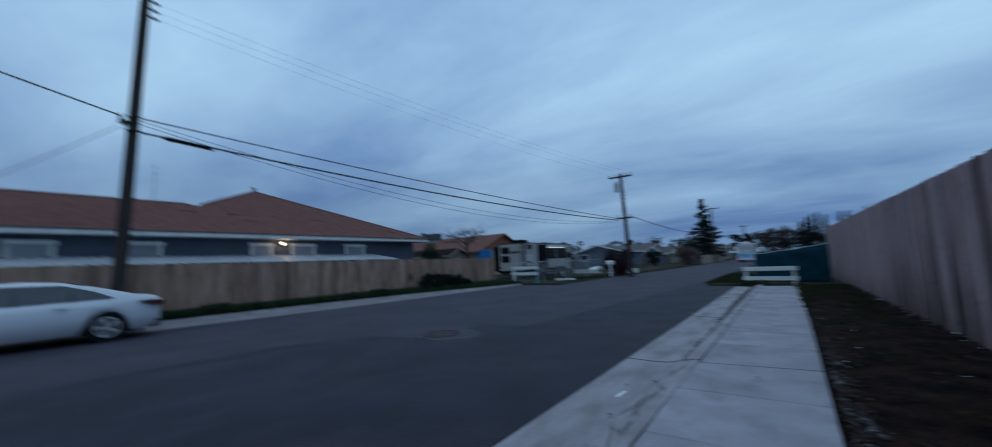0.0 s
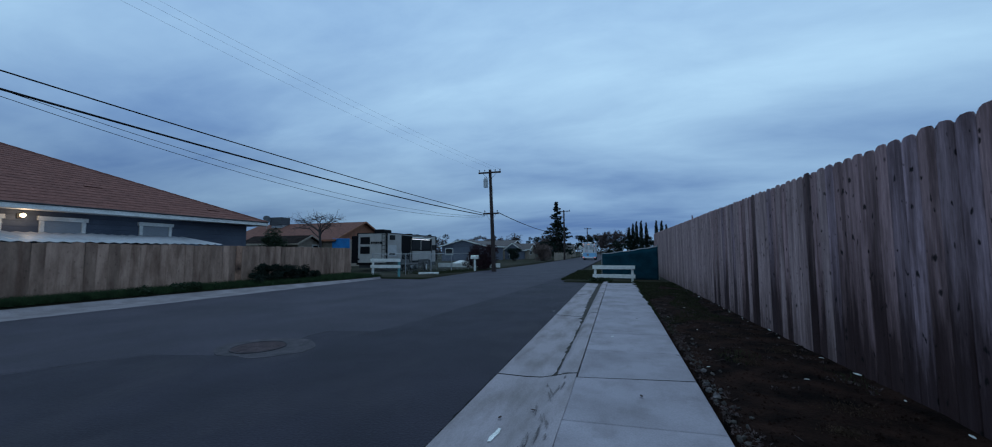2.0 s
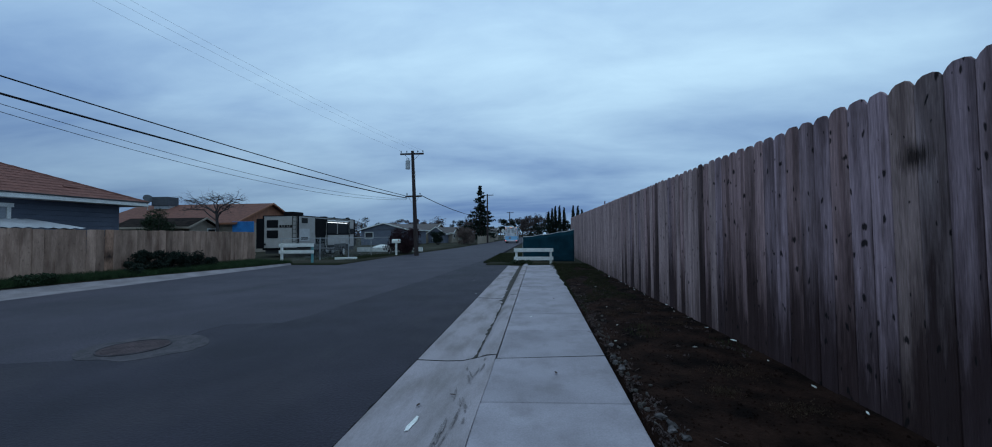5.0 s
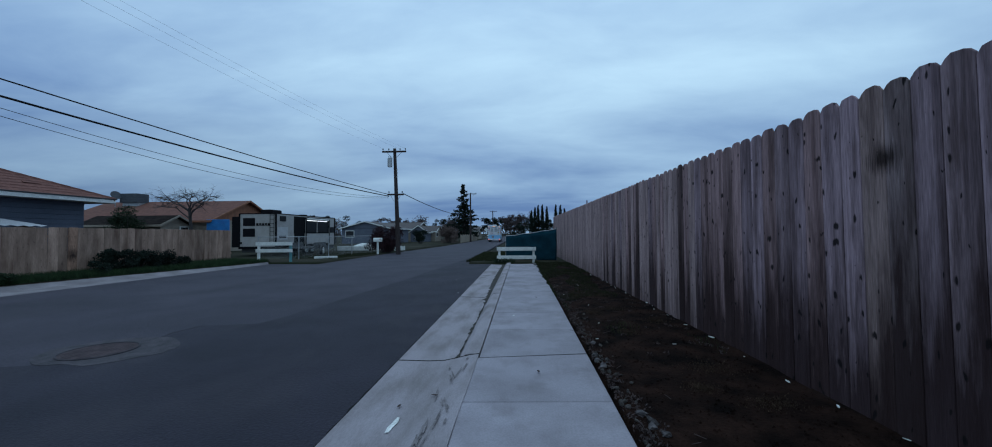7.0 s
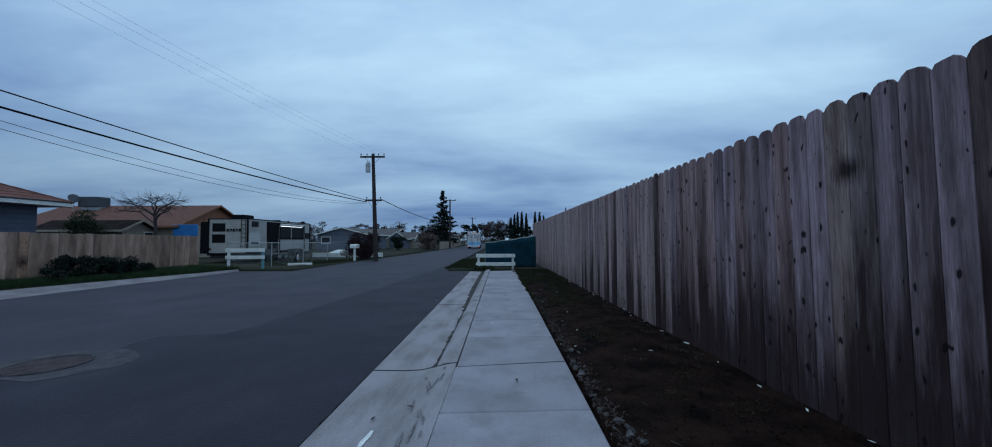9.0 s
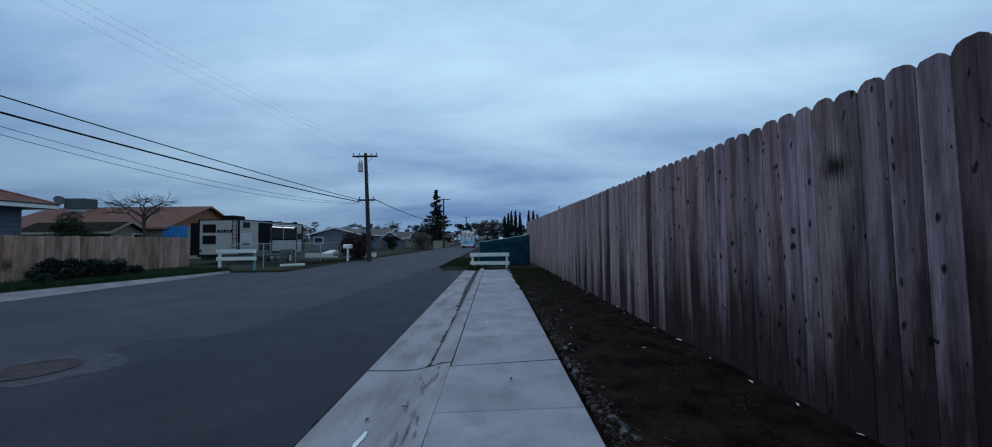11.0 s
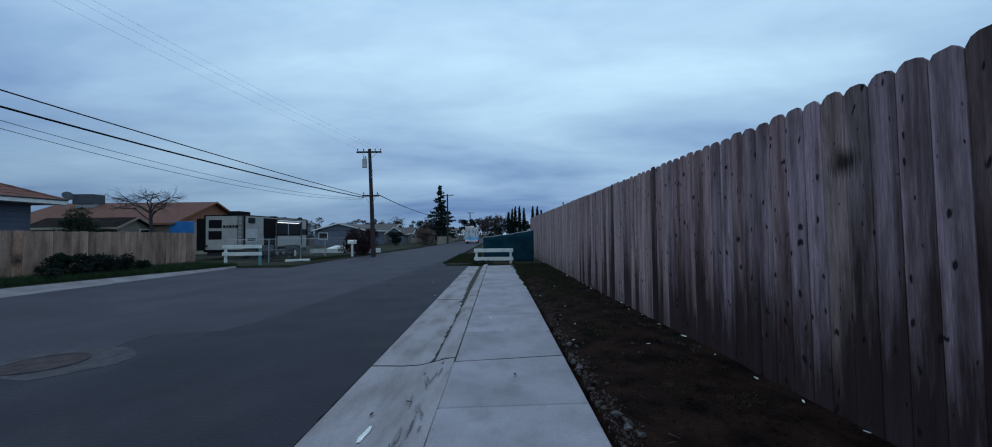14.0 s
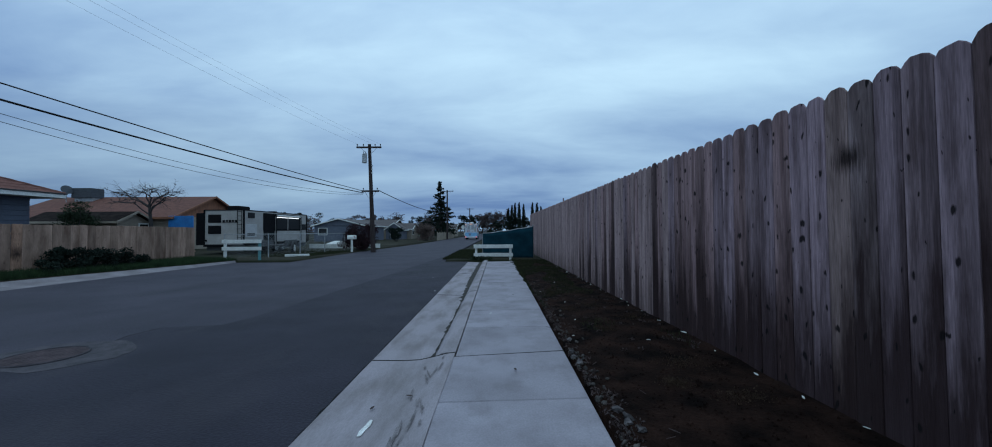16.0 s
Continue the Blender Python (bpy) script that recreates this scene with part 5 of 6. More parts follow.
def fir(place, h, rad):
    rng = random.Random(21)
    t = thing("fir_tree", place, 0, "tall dark evergreen fir with ragged drooping branches", "tree")
    bm = BM()
    rod(bm, (0, 0, -0.2), (0.1, 0, h * 0.97), 0.28, 0.03, 10)
    part("trunk", bm, M["bark"], t)
    spots = []
    for i in range(34):
        z = h * (0.08 + 0.9 * i / 33)
        k = 1 - i / 33
        reach = rad * (k ** 0.95 if i > 3 else 0.9) * rng.uniform(0.5, 1.2) + 0.2
        if 0.55 < z / h < 0.72:
            reach *= 0.72
        for _ in range(7 if k > 0.35 else 3):
            a = rng.uniform(0, 6.28)
            for f in (0.3, 0.55, 0.8, 1.0):
                spots.append(((math.cos(a) * reach * f, math.sin(a) * reach * f, z - 0.12 * reach * f * f + (0.15 if f == 1 else 0)), 0.17 + 0.3 * k, 9))
    foliage("crown", spots, 0.22, M["leaf_dark"], t, rng, squash=0.5)


fir((-11.95, 80, -0.1), 11.8, 3.9)


def cypress(x, y, h, seed):
    rng = random.Random(seed)
    t = thing("cypress_tree", (x, y, -0.1), 0, "tall narrow dark cypress tree", "tree", "row of cypresses")
    bm = BM()
    rod(bm, (0, 0, -0.1), (0, 0, h * 0.9), 0.14, 0.02, 8)
    part("trunk", bm, M["bark"], t)
    spots = []
    for i in range(26):
        k = i / 25
        r = 0.55 * math.sin(math.pi * min(1, 0.22 + 0.76 * k)) ** 0.8 * rng.uniform(0.8, 1.15) + 0.06
        spots.append(((rng.uniform(-0.08, 0.08), rng.uniform(-0.08, 0.08), h * (0.08 + 0.9 * k)), r, 110))
    foliage("crown", spots, 0.16, M["leaf_dark"], t, rng, squash=1.2)


for i, (x, h) in enumerate(((2.0, 6.3), (2.95, 7.3), (3.9, 8.0), (4.9, 7.9), (6.2, 7.5), (8.7, 8.1), (9.7, 7.8), (10.9, 6.9))):
    cypress(x + 0.85, 104 + (i % 3) * 1.4, h + 1.3, 40 + i)


def bush(place, spots, size, material, label, seed, category="bush"):
    rng = random.Random(seed)
    t = thing("bush", place, 0, label, category)
    bm = BM()
    for c, r, n in spots:
        rod(bm, (c[0] * 0.3, c[1] * 0.3, -0.1), c, 0.025, 0.01, 5)
    part("stems", bm, M["bark"], t)
    foliage("crown", spots, size, material, t, rng)
    return t


rng = random.Random(3)
weeds = []
for i in range(46):
    y = rng.uniform(-1.55, 1.5)
    weeds.append(((rng.uniform(-0.25, 0.45), y, rng.uniform(0.08, 0.78) * (1 - 0.25 * (y / 1.5) ** 2)), rng.uniform(0.16, 0.32), 230))
weeds += [((rng.uniform(-0.1, 0.3), rng.uniform(1.75, 2.3), rng.uniform(0.08, 0.36)), 0.2, 150) for _ in range(7)]
bush((-14.75, 13.8, 0.05), weeds, 0.045, M["leaf_dark"], "dark green leafy weed bush against the plank fence", 31)
bush((-14.6, 9.3, 0.05), [((0, rng.uniform(-0.9, 0.9), 0.16), 0.24, 120) for _ in range(7)], 0.05, M["leaf"], "low dark weed clump by the plank fence", 32)
bush((-14.9, 3.6, 0.05), [((0, rng.uniform(-0.6, 0.6), 0.18), 0.22, 100) for _ in range(5)], 0.05, M["leaf"], "low dark weed clump by the plank fence", 37)
red = [((rng.uniform(-1.2, 0.9), rng.uniform(-0.8, 1.2), rng.uniform(0.25, 2.0)), 0.5, 330) for _ in range(34)]
bush((-10.75, 30.2, -0.05), red, 0.06, M["leaf_maroon"], "bare reddish-brown shrub at the pole foot", 33)
tan = [((rng.uniform(-1.2, 1.2), rng.uniform(-1.2, 1.2), rng.uniform(0.3, 2.6)), 0.7, 420) for _ in range(26)]
bush((-11.3, 60, -0.05), tan, 0.075, M["leaf_tan"], "dry tan-brown shrub beside the street", 34)
bush((-15.0, 57, -0.05), [((rng.uniform(-0.8, 0.8), rng.uniform(-0.4, 0.4), rng.uniform(0.3, 1.9)), 0.6, 260) for _ in range(12)], 0.09, M["leaf_dark"], "round dark green shrub before bungalow", 35)
bush((-29.6, 27.0, 0), [((rng.uniform(-1.3, 1.0), rng.uniform(-0.5, 0.5), rng.uniform(1.0, 3.4)), 0.6, 260) for _ in range(16)], 0.07, M["leaf"], "dark shrub behind the plank fence", 36)

# distant trees that close the view
def broad_tree(place, h, w, material, seed, label):
    rng = random.Random(seed)
    t = thing("tree", place, 0, label, "tree")
    bm = BM()
    rod(bm, (0, 0, -0.1), (0, 0, h * 0.5), 0.22, 0.12, 8)
    for k in range(5):
        branch(bm, (0, 0, h * 0.4), (math.cos(k * 1.3), math.sin(k * 1.3), 0.9), h * 0.3, 0.09, 1, rng)
    part("trunk", bm, M["bark"], t)
    spots = [((rng.gauss(0, w * 0.35), rng.gauss(0, w * 0.3), h * rng.uniform(0.38, 0.95)), h * rng.uniform(0.1, 0.17), 110) for _ in range(26)]
    foliage("crown", spots, h * 0.035, material, t, rng)


for place, h, w, m, lab in (((-8.8, 118, 0), 6.2, 5.5, "leaf_dark", "dark distant evergreen tree"), ((-19.5, 102, 0), 5.2, 5, "leaf_dark", "dark distant evergreen tree"),
                            ((-3.0, 150, 0), 7.5, 7, "leaf_brown", "brown distant winter tree"), ((2.5, 112, 0), 4.6, 6, "leaf_dark", "dark distant evergreen tree"),
                            ((6.5, 112, 0), 5.4, 7, "leaf_dark", "dark distant evergreen tree"), ((-6.4, 160, 0), 8, 6, "leaf_brown", "brown distant winter tree"),
                            ((-34, 96, 0), 5.5, 8, "leaf_brown", "brown distant winter tree"), ((-46, 90, 0), 6, 9, "leaf_dark", "dark distant evergreen tree"),
                            ((-13.6, 90, 0), 4.6, 4, "leaf_brown", "brown distant winter tree"), ((0.2, 90, 0), 3.0, 3.0, "leaf_dark", "dark shrubby tree by the street")):
    broad_tree(place, h, w, M[m], int(place[1] * 7 + h), lab)
rng = random.Random(77)
far = [((rng.uniform(-160, 130), rng.uniform(170, 230), rng.uniform(0.5, 4.5)), rng.uniform(1.5, 3.2), 70) for _ in range(260)]
far += [((rng.uniform(-140, -50), rng.uniform(60, 160), rng.uniform(0.5, 3.5)), rng.uniform(1.2, 2.4), 60) for _ in range(110)]
w = foliage("far_woods", far, 0.45, M["leaf_brown"], None, rng)
tagged(w, "hazy brown line of distant winter trees", "trees", kind="stuff")


# ---- grass and litter ----
def blades(name, n, area, size, material, seed, label, keep=None):
    rng = random.Random(seed)
    vs, fs = [], []
    for _ in range(n):
        x, y, z = area(rng)
        if keep and not keep(x, y):
            continue
        a = rng.uniform(0, 6.28)
        h = size * rng.uniform(0.4, 1.3)
        dx, dy = math.cos(a) * 0.006, math.sin(a) * 0.006
        lx, ly = rng.gauss(0, 0.35) * h, rng.gauss(0, 0.35) * h
        k = len(vs)
        vs += [(x - dx, y - dy, z), (x + dx, y + dy, z), (x + lx, y + ly, z + h)]
        fs.append((k, k + 1, k + 2))
    me = bpy.data.meshes.new(name)
    me.from_pydata(vs, [], fs)
    me.materials.append(material)
    return tagged(new(name, me), label, "grass", kind="stuff")


def far_edge(y):
    """Back edge of the far kerb, closing in on the road up the street."""
    return lerp_table(((-40, -14.9), (5, -14.72), (7, -14.66), (9, -14.52), (11, -14.3), (13, -14.0), (15, -13.6), (16.5, -13.25), (19, -12.95), (30, -12.9)), y)[0]


def verge(rng):
    y = rng.uniform(-6, 19.2)
    edge = far_edge(y)
    x = edge - (15.3 + edge) * rng.random()
    return x, y, 0.02 + 0.05 * min(1.2, max(0, -14 - x))


blades("verge_grass", 90000, verge, 0.19, M["grass"], 51, "short green grass along the far plank fence")


def strip(rng):
    x = rng.uniform(0.68, 2.55)
    y = 4.6 + 14.4 * rng.random() ** 0.75
    if x < 0.82 - 0.14 * min(1, max(0, (y - 6) / 6)):
        x += 0.15
    return x, y, (0.004 if x < 0.81 else land(x, y) - 0.005)


blades("verge_grass", 26000, strip, 0.05, M["grass_dull"], 52, "sparse dull grass on bare soil", keep=lambda x, y: noise.noise((x * 1.5, y * 0.6, 2)) + 0.07 * (y - 13) > -0.12)


def creeping(rng):
    y = 8.5 + 10.3 * rng.random() ** 0.8
    reach = 0.23 * min(1.0, (y - 8) / 6) * max(0.0, 0.45 + noise.noise((y * 1.9, 4, 1)))
    return 0.76 - reach * rng.random() ** 1.4, y, 0.006


blades("verge_grass", 7000, creeping, 0.035, M["grass_dull"], 56, "dull grass creeping over the pavement edge")


def island(rng):
    return rng.uniform(-2.9, -1.1), rng.uniform(20.0, 30), -0.06


blades("verge_grass", 16000, island, 0.1, M["grass_dull"], 53, "green weedy grass at the road edge",)
blades("verge_grass", 14000, lambda rng: (rng.uniform(-14.5, -10.8), rng.uniform(22.6, 29), -0.07), 0.1, M["grass_dull"], 54, "short grass in front of the chain-link fence",
       keep=lambda x, y: x < -11.35 + 0.17 * (y - 22))

rng = random.Random(61)
bm = BM()
slab(bm, [(-0.035, -0.11), (0.0, -0.1), (0.02, -0.03), (0.05, 0.03), (0.055, 0.11), (0.03, 0.12), (0.0, 0.03), (-0.03, -0.04)], 0, 0.006)
p = solo("paper_scrap", bm, M["paper"], "torn white paper scrap lying in the gutter", "litter", "litter")
p.matrix_world = pose(-1.03, 2.95, -0.086, 0, 1, 9) @ Matrix.Diagonal((0.85, 1.05, 1, 1))
scrap_meshes = []
for i in range(4):
    bm = BM()
    n = 6
    slab(bm, [(0.05 * math.cos(a) * rng.uniform(0.5, 1.2), 0.022 * math.sin(a) * rng.uniform(0.5, 1.3)) for a in [k * 2 * math.pi / n for k in range(n)]], 0, 0.006)
    scrap_meshes.append(mesh("paper_scrap", bm, M["paper"]))
for i in range(34):
    y = 1.9 + i * 0.4 + rng.uniform(-0.25, 0.25)
    if rng.random() < 0.25:
        continue
    ob = tagged(new("paper_scrap", rng.choice(scrap_meshes)), "small white paper scrap at the fence foot", "litter", "litter")
    ob.matrix_world = pose(fence_x(y) - rng.uniform(0.03, 0.11), y, land(2.5, y) + 0.006, rng.uniform(-12, 12), rng.uniform(-12, 12), rng.uniform(60, 120)) @ Matrix.Scale(rng.choice((0.4, 0.6, 0.8, 1.1)), 4)
for x, y in ((1.28, 7.6), (1.18, 6.1), (0.98, 5.2), (0.95, 8.9), (1.5, 10.5), (-0.15, 6.6), (-1.6, 9.7), (-2.1, 12.4), (1.9, 5.0)):
    ob = tagged(new("paper_scrap", rng.choice(scrap_meshes)), "small pale litter scrap on the ground", "litter", "litter")
    z = land(x, y) + 0.012 if x > 0.75 else (0.004 if x > -0.5 else -0.092)
    ob.matrix_world = pose(x, y, z, rng.uniform(-8, 8), rng.uniform(-8, 8), rng.uniform(0, 180)) @ Matrix.Scale(0.5, 4)
# broken concrete lumps and dry straw
M["rubble"] = mat("broken_concrete", (0.125, 0.112, 0.115), (0.05, 0.044, 0.046), 0.95, spec=0.15, scale=9, fine=50, bump=0.5, rnd=0.3)
lumps = []
for i in range(4):
    bm = BM()
    bmesh.ops.create_icosphere(bm, subdivisions=2, radius=0.05)
    for v in bm.verts:
        v.co *= 0.8 + 0.6 * noise.noise(v.co * 22 + Vector((i * 9, 2, 0)))
        v.co.z *= 0.6
    lumps.append(mesh("concrete_lump", bm, M["rubble"]))
for i in range(15):
    y = 1.9 + 3.4 * rng.random() ** 1.3
    x = 0.8 + abs(rng.gauss(0, 0.1)) * (1.3 - 0.15 * (y - 1.9))
    ob = tagged(new("concrete_lump", rng.choice(lumps)), "broken pale concrete lump beside the pavement", "stone", "rubble by the pavement")
    ob.matrix_world = pose(x, y, land(x, y) + 0.012, rng.uniform(-30, 30), rng.uniform(-30, 30), rng.uniform(0, 360)) @ Matrix.Scale(rng.uniform(0.4, 1.25), 4)
STRAW = ((1.95, 4.15, 0.32, 0.1), (1.5, 5.6, 0.14, 0.08), (1.25, 7.0, 0.2, 0.12), (2.05, 3.3, 0.2, 0.06), (1.6, 3.6, 0.14, 0.06), (1.7, 7.4, 0.22, 0.15), (1.2, 9.0, 0.2, 0.3), (2.1, 6.3, 0.18, 0.1))


def straw(rng):
    x, y, a, b = rng.choice(STRAW)
    x, y = x + rng.gauss(0, a * 0.5), y + rng.gauss(0, b)
    return x, y, land(x, y) + rng.uniform(0, 0.012)


M["straw"] = mat("dry_straw", (0.075, 0.05, 0.034), (0.035, 0.023, 0.017), 0.95, spec=0.1, scale=8, bump=0)
blades("dry_straw", 2600, straw, 0.016, M["straw"], 55, "flattened dry straw patches on the bare soil")
# pebbles and clods along the pavement edge
peb = []
for i in range(5):
    bm = BM()
    bmesh.ops.create_icosphere(bm, subdivisions=1, radius=0.022)
    for v in bm.verts:
        v.co *= 1 + 0.35 * noise.noise(v.co * 60 + Vector((i * 5, 0, 0)))
        v.co.z *= 0.6
    peb.append(mesh("pebble", bm, M["stone"]))
for i in range(230):
    y = 1.4 + 9 * rng.random() ** 1.7
    x = 0.78 + abs(rng.gauss(0, 0.11))
    ob = tagged(new("pebble", rng.choice(peb)), "small grey-brown pebble beside the pavement", "stone", "pebbles by the pavement")
    s = rng.uniform(0.25, 1.25)
    ob.matrix_world = pose(x, y, land(x, y) + 0.006, rng.uniform(0, 360), 0, rng.uniform(0, 360)) @ Matrix.Scale(s, 4)
vs, fs = [], []
for i in range(5200):
    x, y = rng.uniform(0.76, 2.58), 1.2 + 17 * rng.random() ** 1.5
    s, z = rng.uniform(0.006, 0.022), land(x, y)
    k = len(vs)
    a = rng.uniform(0, 6)
    vs += [(x + s * math.cos(a + j * 2.1), y + s * math.sin(a + j * 2.1), z - 0.004) for j in range(3)] + [(x, y, z + s * 0.75)]
    fs += [(k, k + 1, k + 3), (k + 1, k + 2, k + 3), (k + 2, k, k + 3)]
me = bpy.data.meshes.new("soil_clods")
me.from_pydata(vs, [], fs)
me.materials.append(M["dirt"])
tagged(new("soil_clods", me), "crumbly dark soil clods along the fence", "soil", kind="stuff")
edge = [((0.79 + abs(rng.gauss(0, 0.08)), 1.3 + 8 * rng.random() ** 1.6, 0.0), 0.05, 9) for _ in range(230)]
lf = foliage("leaf_litter", edge, 0.015, M["leaf_brown"], None, rng, squash=0.35)
tagged(lf, "dry brown leaf litter along the pavement edge", "leaves", kind="stuff")
gr = [((rng.uniform(0.85, 2.5), 4.5 + 13 * rng.random(), 0.0), 0.06, 8) for _ in range(160)]
lf = foliage("leaf_litter", gr, 0.018, M["leaf_brown"], None, rng, squash=0.25)
tagged(lf, "scattered dead leaves on the bare soil", "leaves", kind="stuff")
for i in range(70):
    x, y = 0.78 + abs(rng.gauss(0, 0.22)), 1.5 + 9 * rng.random() ** 1.5
    bm = BM()
    a = rng.uniform(0, 6.28)
    ln = rng.uniform(0.05, 0.16)
    z = land(x, y) + 0.012
    rod(bm, (x, y, z), (x + ln * math.cos(a), y + ln * math.sin(a), z + rng.uniform(0, 0.04)), 0.003, 0.002, 5)
    solo("dry_twig", bm, M["leaf_brown"], "dry pale grass stalk on the soil", "twig", "dry stalks on the soil")

# ---- chain-link fence, utility trailer and low wall by the travel trailer ----
cl = thing("chain_link_fence", label="low galvanised chain-link fence with thin posts", category="fence")
ends = [(-14.6, 20.6), (-13.2, 22.2), (-12.6, 24.6), (-12.2, 27.2), (-11.9, 30.0)]
for x, y in ends:
    bm = BM()
    rod(bm, (x, y, -0.2), (x, y, 1.32), 0.028, 0.028, 8)
    part("post", bm, M["steel"], cl)
for (xa, ya), (xb, yb) in zip(ends, ends[1:]):
    bm = BM()
    rod(bm, (xa, ya, 1.28), (xb, yb, 1.28), 0.02, 0.02, 6)
    part("top_rail", bm, M["steel"], cl)
    bm = BM()
    n = 26
    for i in range(-12, n):
        for s in (0, 1):
            k0, k1 = i / n, (i + 12) / n
            z0, z1 = (0, 1.26) if s == 0 else (1.26, 0)
            c0, c1 = max(0, k0), min(1, k1)
            if c1 <= c0:
                continue
            za, zb = z0 + (z1 - z0) * (c0 - k0) / (k1 - k0), z0 + (z1 - z0) * (c1 - k0) / (k1 - k0)
            rod(bm, (xa + (xb - xa) * c0, ya + (yb - ya) * c0, za), (xa + (xb - xa) * c1, ya + (yb - ya) * c1, zb), 0.0015, 0.0015, 3, caps=False)
    part("mesh_panel", bm, M["steel"], cl)
ut = thing("utility_trailer", (-14.9, 25.4, -0.05), 12, "dark rusty open utility trailer with arched fender", "trailer")
bm = BM()
box(bm, -0.8, 0.8, 0, 2.7, 0.5, 0.58)
part("bed", bm, M["dark"], ut)
for s in (-1, 1):
    bm = BM()
    box(bm, s * 0.8 - 0.02, s * 0.8 + 0.02, 0, 2.7, 0.58, 0.9)
    part("side_board", bm, M["dark"], ut)
    bm = BM()
    for k in range(10):
        a, b = math.pi * k / 10, math.pi * (k + 1) / 10
        rod(bm, (s * 0.95, 1.3 + 0.42 * math.cos(a), 0.32 + 0.42 * math.sin(a)), (s * 0.95, 1.3 + 0.42 * math.cos(b), 0.32 + 0.42 * math.sin(b)), 0.06, 0.06, 6)
    part("fender", bm, M["dark"], ut)
    wheel(ut, s * 0.95, 1.3, 0.32, 0.32, 0.18, M["white"])
lw = thing("low_wall", label="low white-painted block wall beside the trailer yard", category="wall")
for k in range(10):
    bm = BM()
    box(bm, -16.6 + 0.62 * k, -16.6 + 0.62 * k + 0.6, 34.0, 34.2, -0.1, 0.32, 0.01)
    part("block", bm, M["white"], lw)
bm = BM()
box(bm, -0.65, 0.65, -0.1, 0.1, 0, 0.14, 0.02)
b = solo("timber_sleeper", bm, M["white"], "pale timber sleeper lying at the road edge", "timber")
b.matrix_world = pose(-11.9, 22.9, -0.06, 0, 0, 24)
boat = thing("tarp_heap", (-15.4, 37.5, -0.05), 0, "white covered heap in the yard", "heap")
bm = BM()
bmesh.ops.create_uvsphere(bm, u_segments=18, v_segments=10, radius=1)
for v in bm.verts:
    v.co = Vector((v.co.x * 1.5, v.co.y * 0.8, max(-0.05, v.co.z * 0.55 + 0.1 * noise.noise(v.co * 2.2))))
part("cover", bm, M["white"], boat, smooth=True)
# far street furniture
sg = thing("road_sign", (-8.3, 92, -0.05), 0, "diamond road sign on a thin post", "sign")
bm = BM()
rod(bm, (0, 0, -0.1), (0, 0, 2.6), 0.035, 0.035, 6)
part("post", bm, M["steel"], sg)
bm = BM()
plate(bm, [(-0.5, -0.05, 2.4), (0, -0.05, 1.9), (0.5, -0.05, 2.4), (0, -0.05, 2.9)], 0.02)
part("panel", bm, M["white"], sg)
pf = thing("paling_fence", label="low pale paling fence along the far street", category="fence")
for k in range(26):
    bm = BM()
    y = 63 + 0.9 * k
    box(bm, -9.95, -9.85, y, y + 0.4, -0.1, 1.15 + 0.15 * (k % 3 == 0))
    part("paling", bm, M["stucco_tan"], pf)
# ---- pieces: kerb, slabs, pickets ----
roll_kerb = [(-0.512, 0.0), (-0.63, -0.006), (-0.68, -0.018), (-0.775, -0.1), (-0.95, -0.108), (-1.47, -0.09), (-1.47, -0.28), (-0.512, -0.28)]
soft_kerb = [(-0.512, 0.0), (-0.62, -0.014), (-0.76, -0.05), (-0.92, -0.085), (-1.1, -0.095), (-1.47, -0.09), (-1.47, -0.28), (-0.512, -0.28)]
ys = [-9.0, -4.5, 0.0, 4.5, 9.1, 13.7, 18.7]
for i, (a, b) in enumerate(zip(ys, ys[1:])):
    bm = BM()
    sweep(bm, soft_kerb if b < 4.6 else roll_kerb, a + 0.009, b - 0.009, 12, 0.008)
    part("gutter_section", bm, M["gutter"], kerb)
for k in range(22):
    a = 4.45 + 1.215 * (k - 10)
    b = a + 1.215
    if b > 18.9:
        continue
    g0, g1 = (0.011 if k in (10, 15, 5) else 0.004), (0.011 if k in (9, 14, 4) else 0.004)
    bm = BM()
    z = 0.012 * noise.noise((k * 3.7, 1, 1)) * 0.4
    n_left, f_left = (-0.53, -0.59) if k == 9 else (-0.5, -0.53) if k == 8 else (-0.5, -0.5)
    n_skew, f_skew = (0.08 if q == 10 else 0.02 for q in (k, k + 1))
    pts = [(n_left, a + g0 - n_skew), (0.735, a + g0 + n_skew), (0.735, b - g1 + f_skew), (f_left, b - g1 - f_skew)]
    lo = [bm.verts.new((x, y, -0.12)) for x, y in pts]
    ed = [bm.verts.new((x, y, z + 0.012 * (x - 0.1) - 0.008)) for x, y in pts]
    cx, cy = 0.1175, (a + b) / 2
    tp = [bm.verts.new((cx + (x - cx) * 0.986, cy + (y - cy) * 0.986, z + 0.012 * (x - 0.1))) for x, y in pts]
    bm.faces.new(tp)
    for i in range(4):
        j = (i + 1) % 4
        bm.faces.new((lo[i], lo[j], ed[j], ed[i]))
        bm.faces.new((ed[i], ed[j], tp[j], tp[i]))
    part("slab", bm, M["concrete"], pavement)
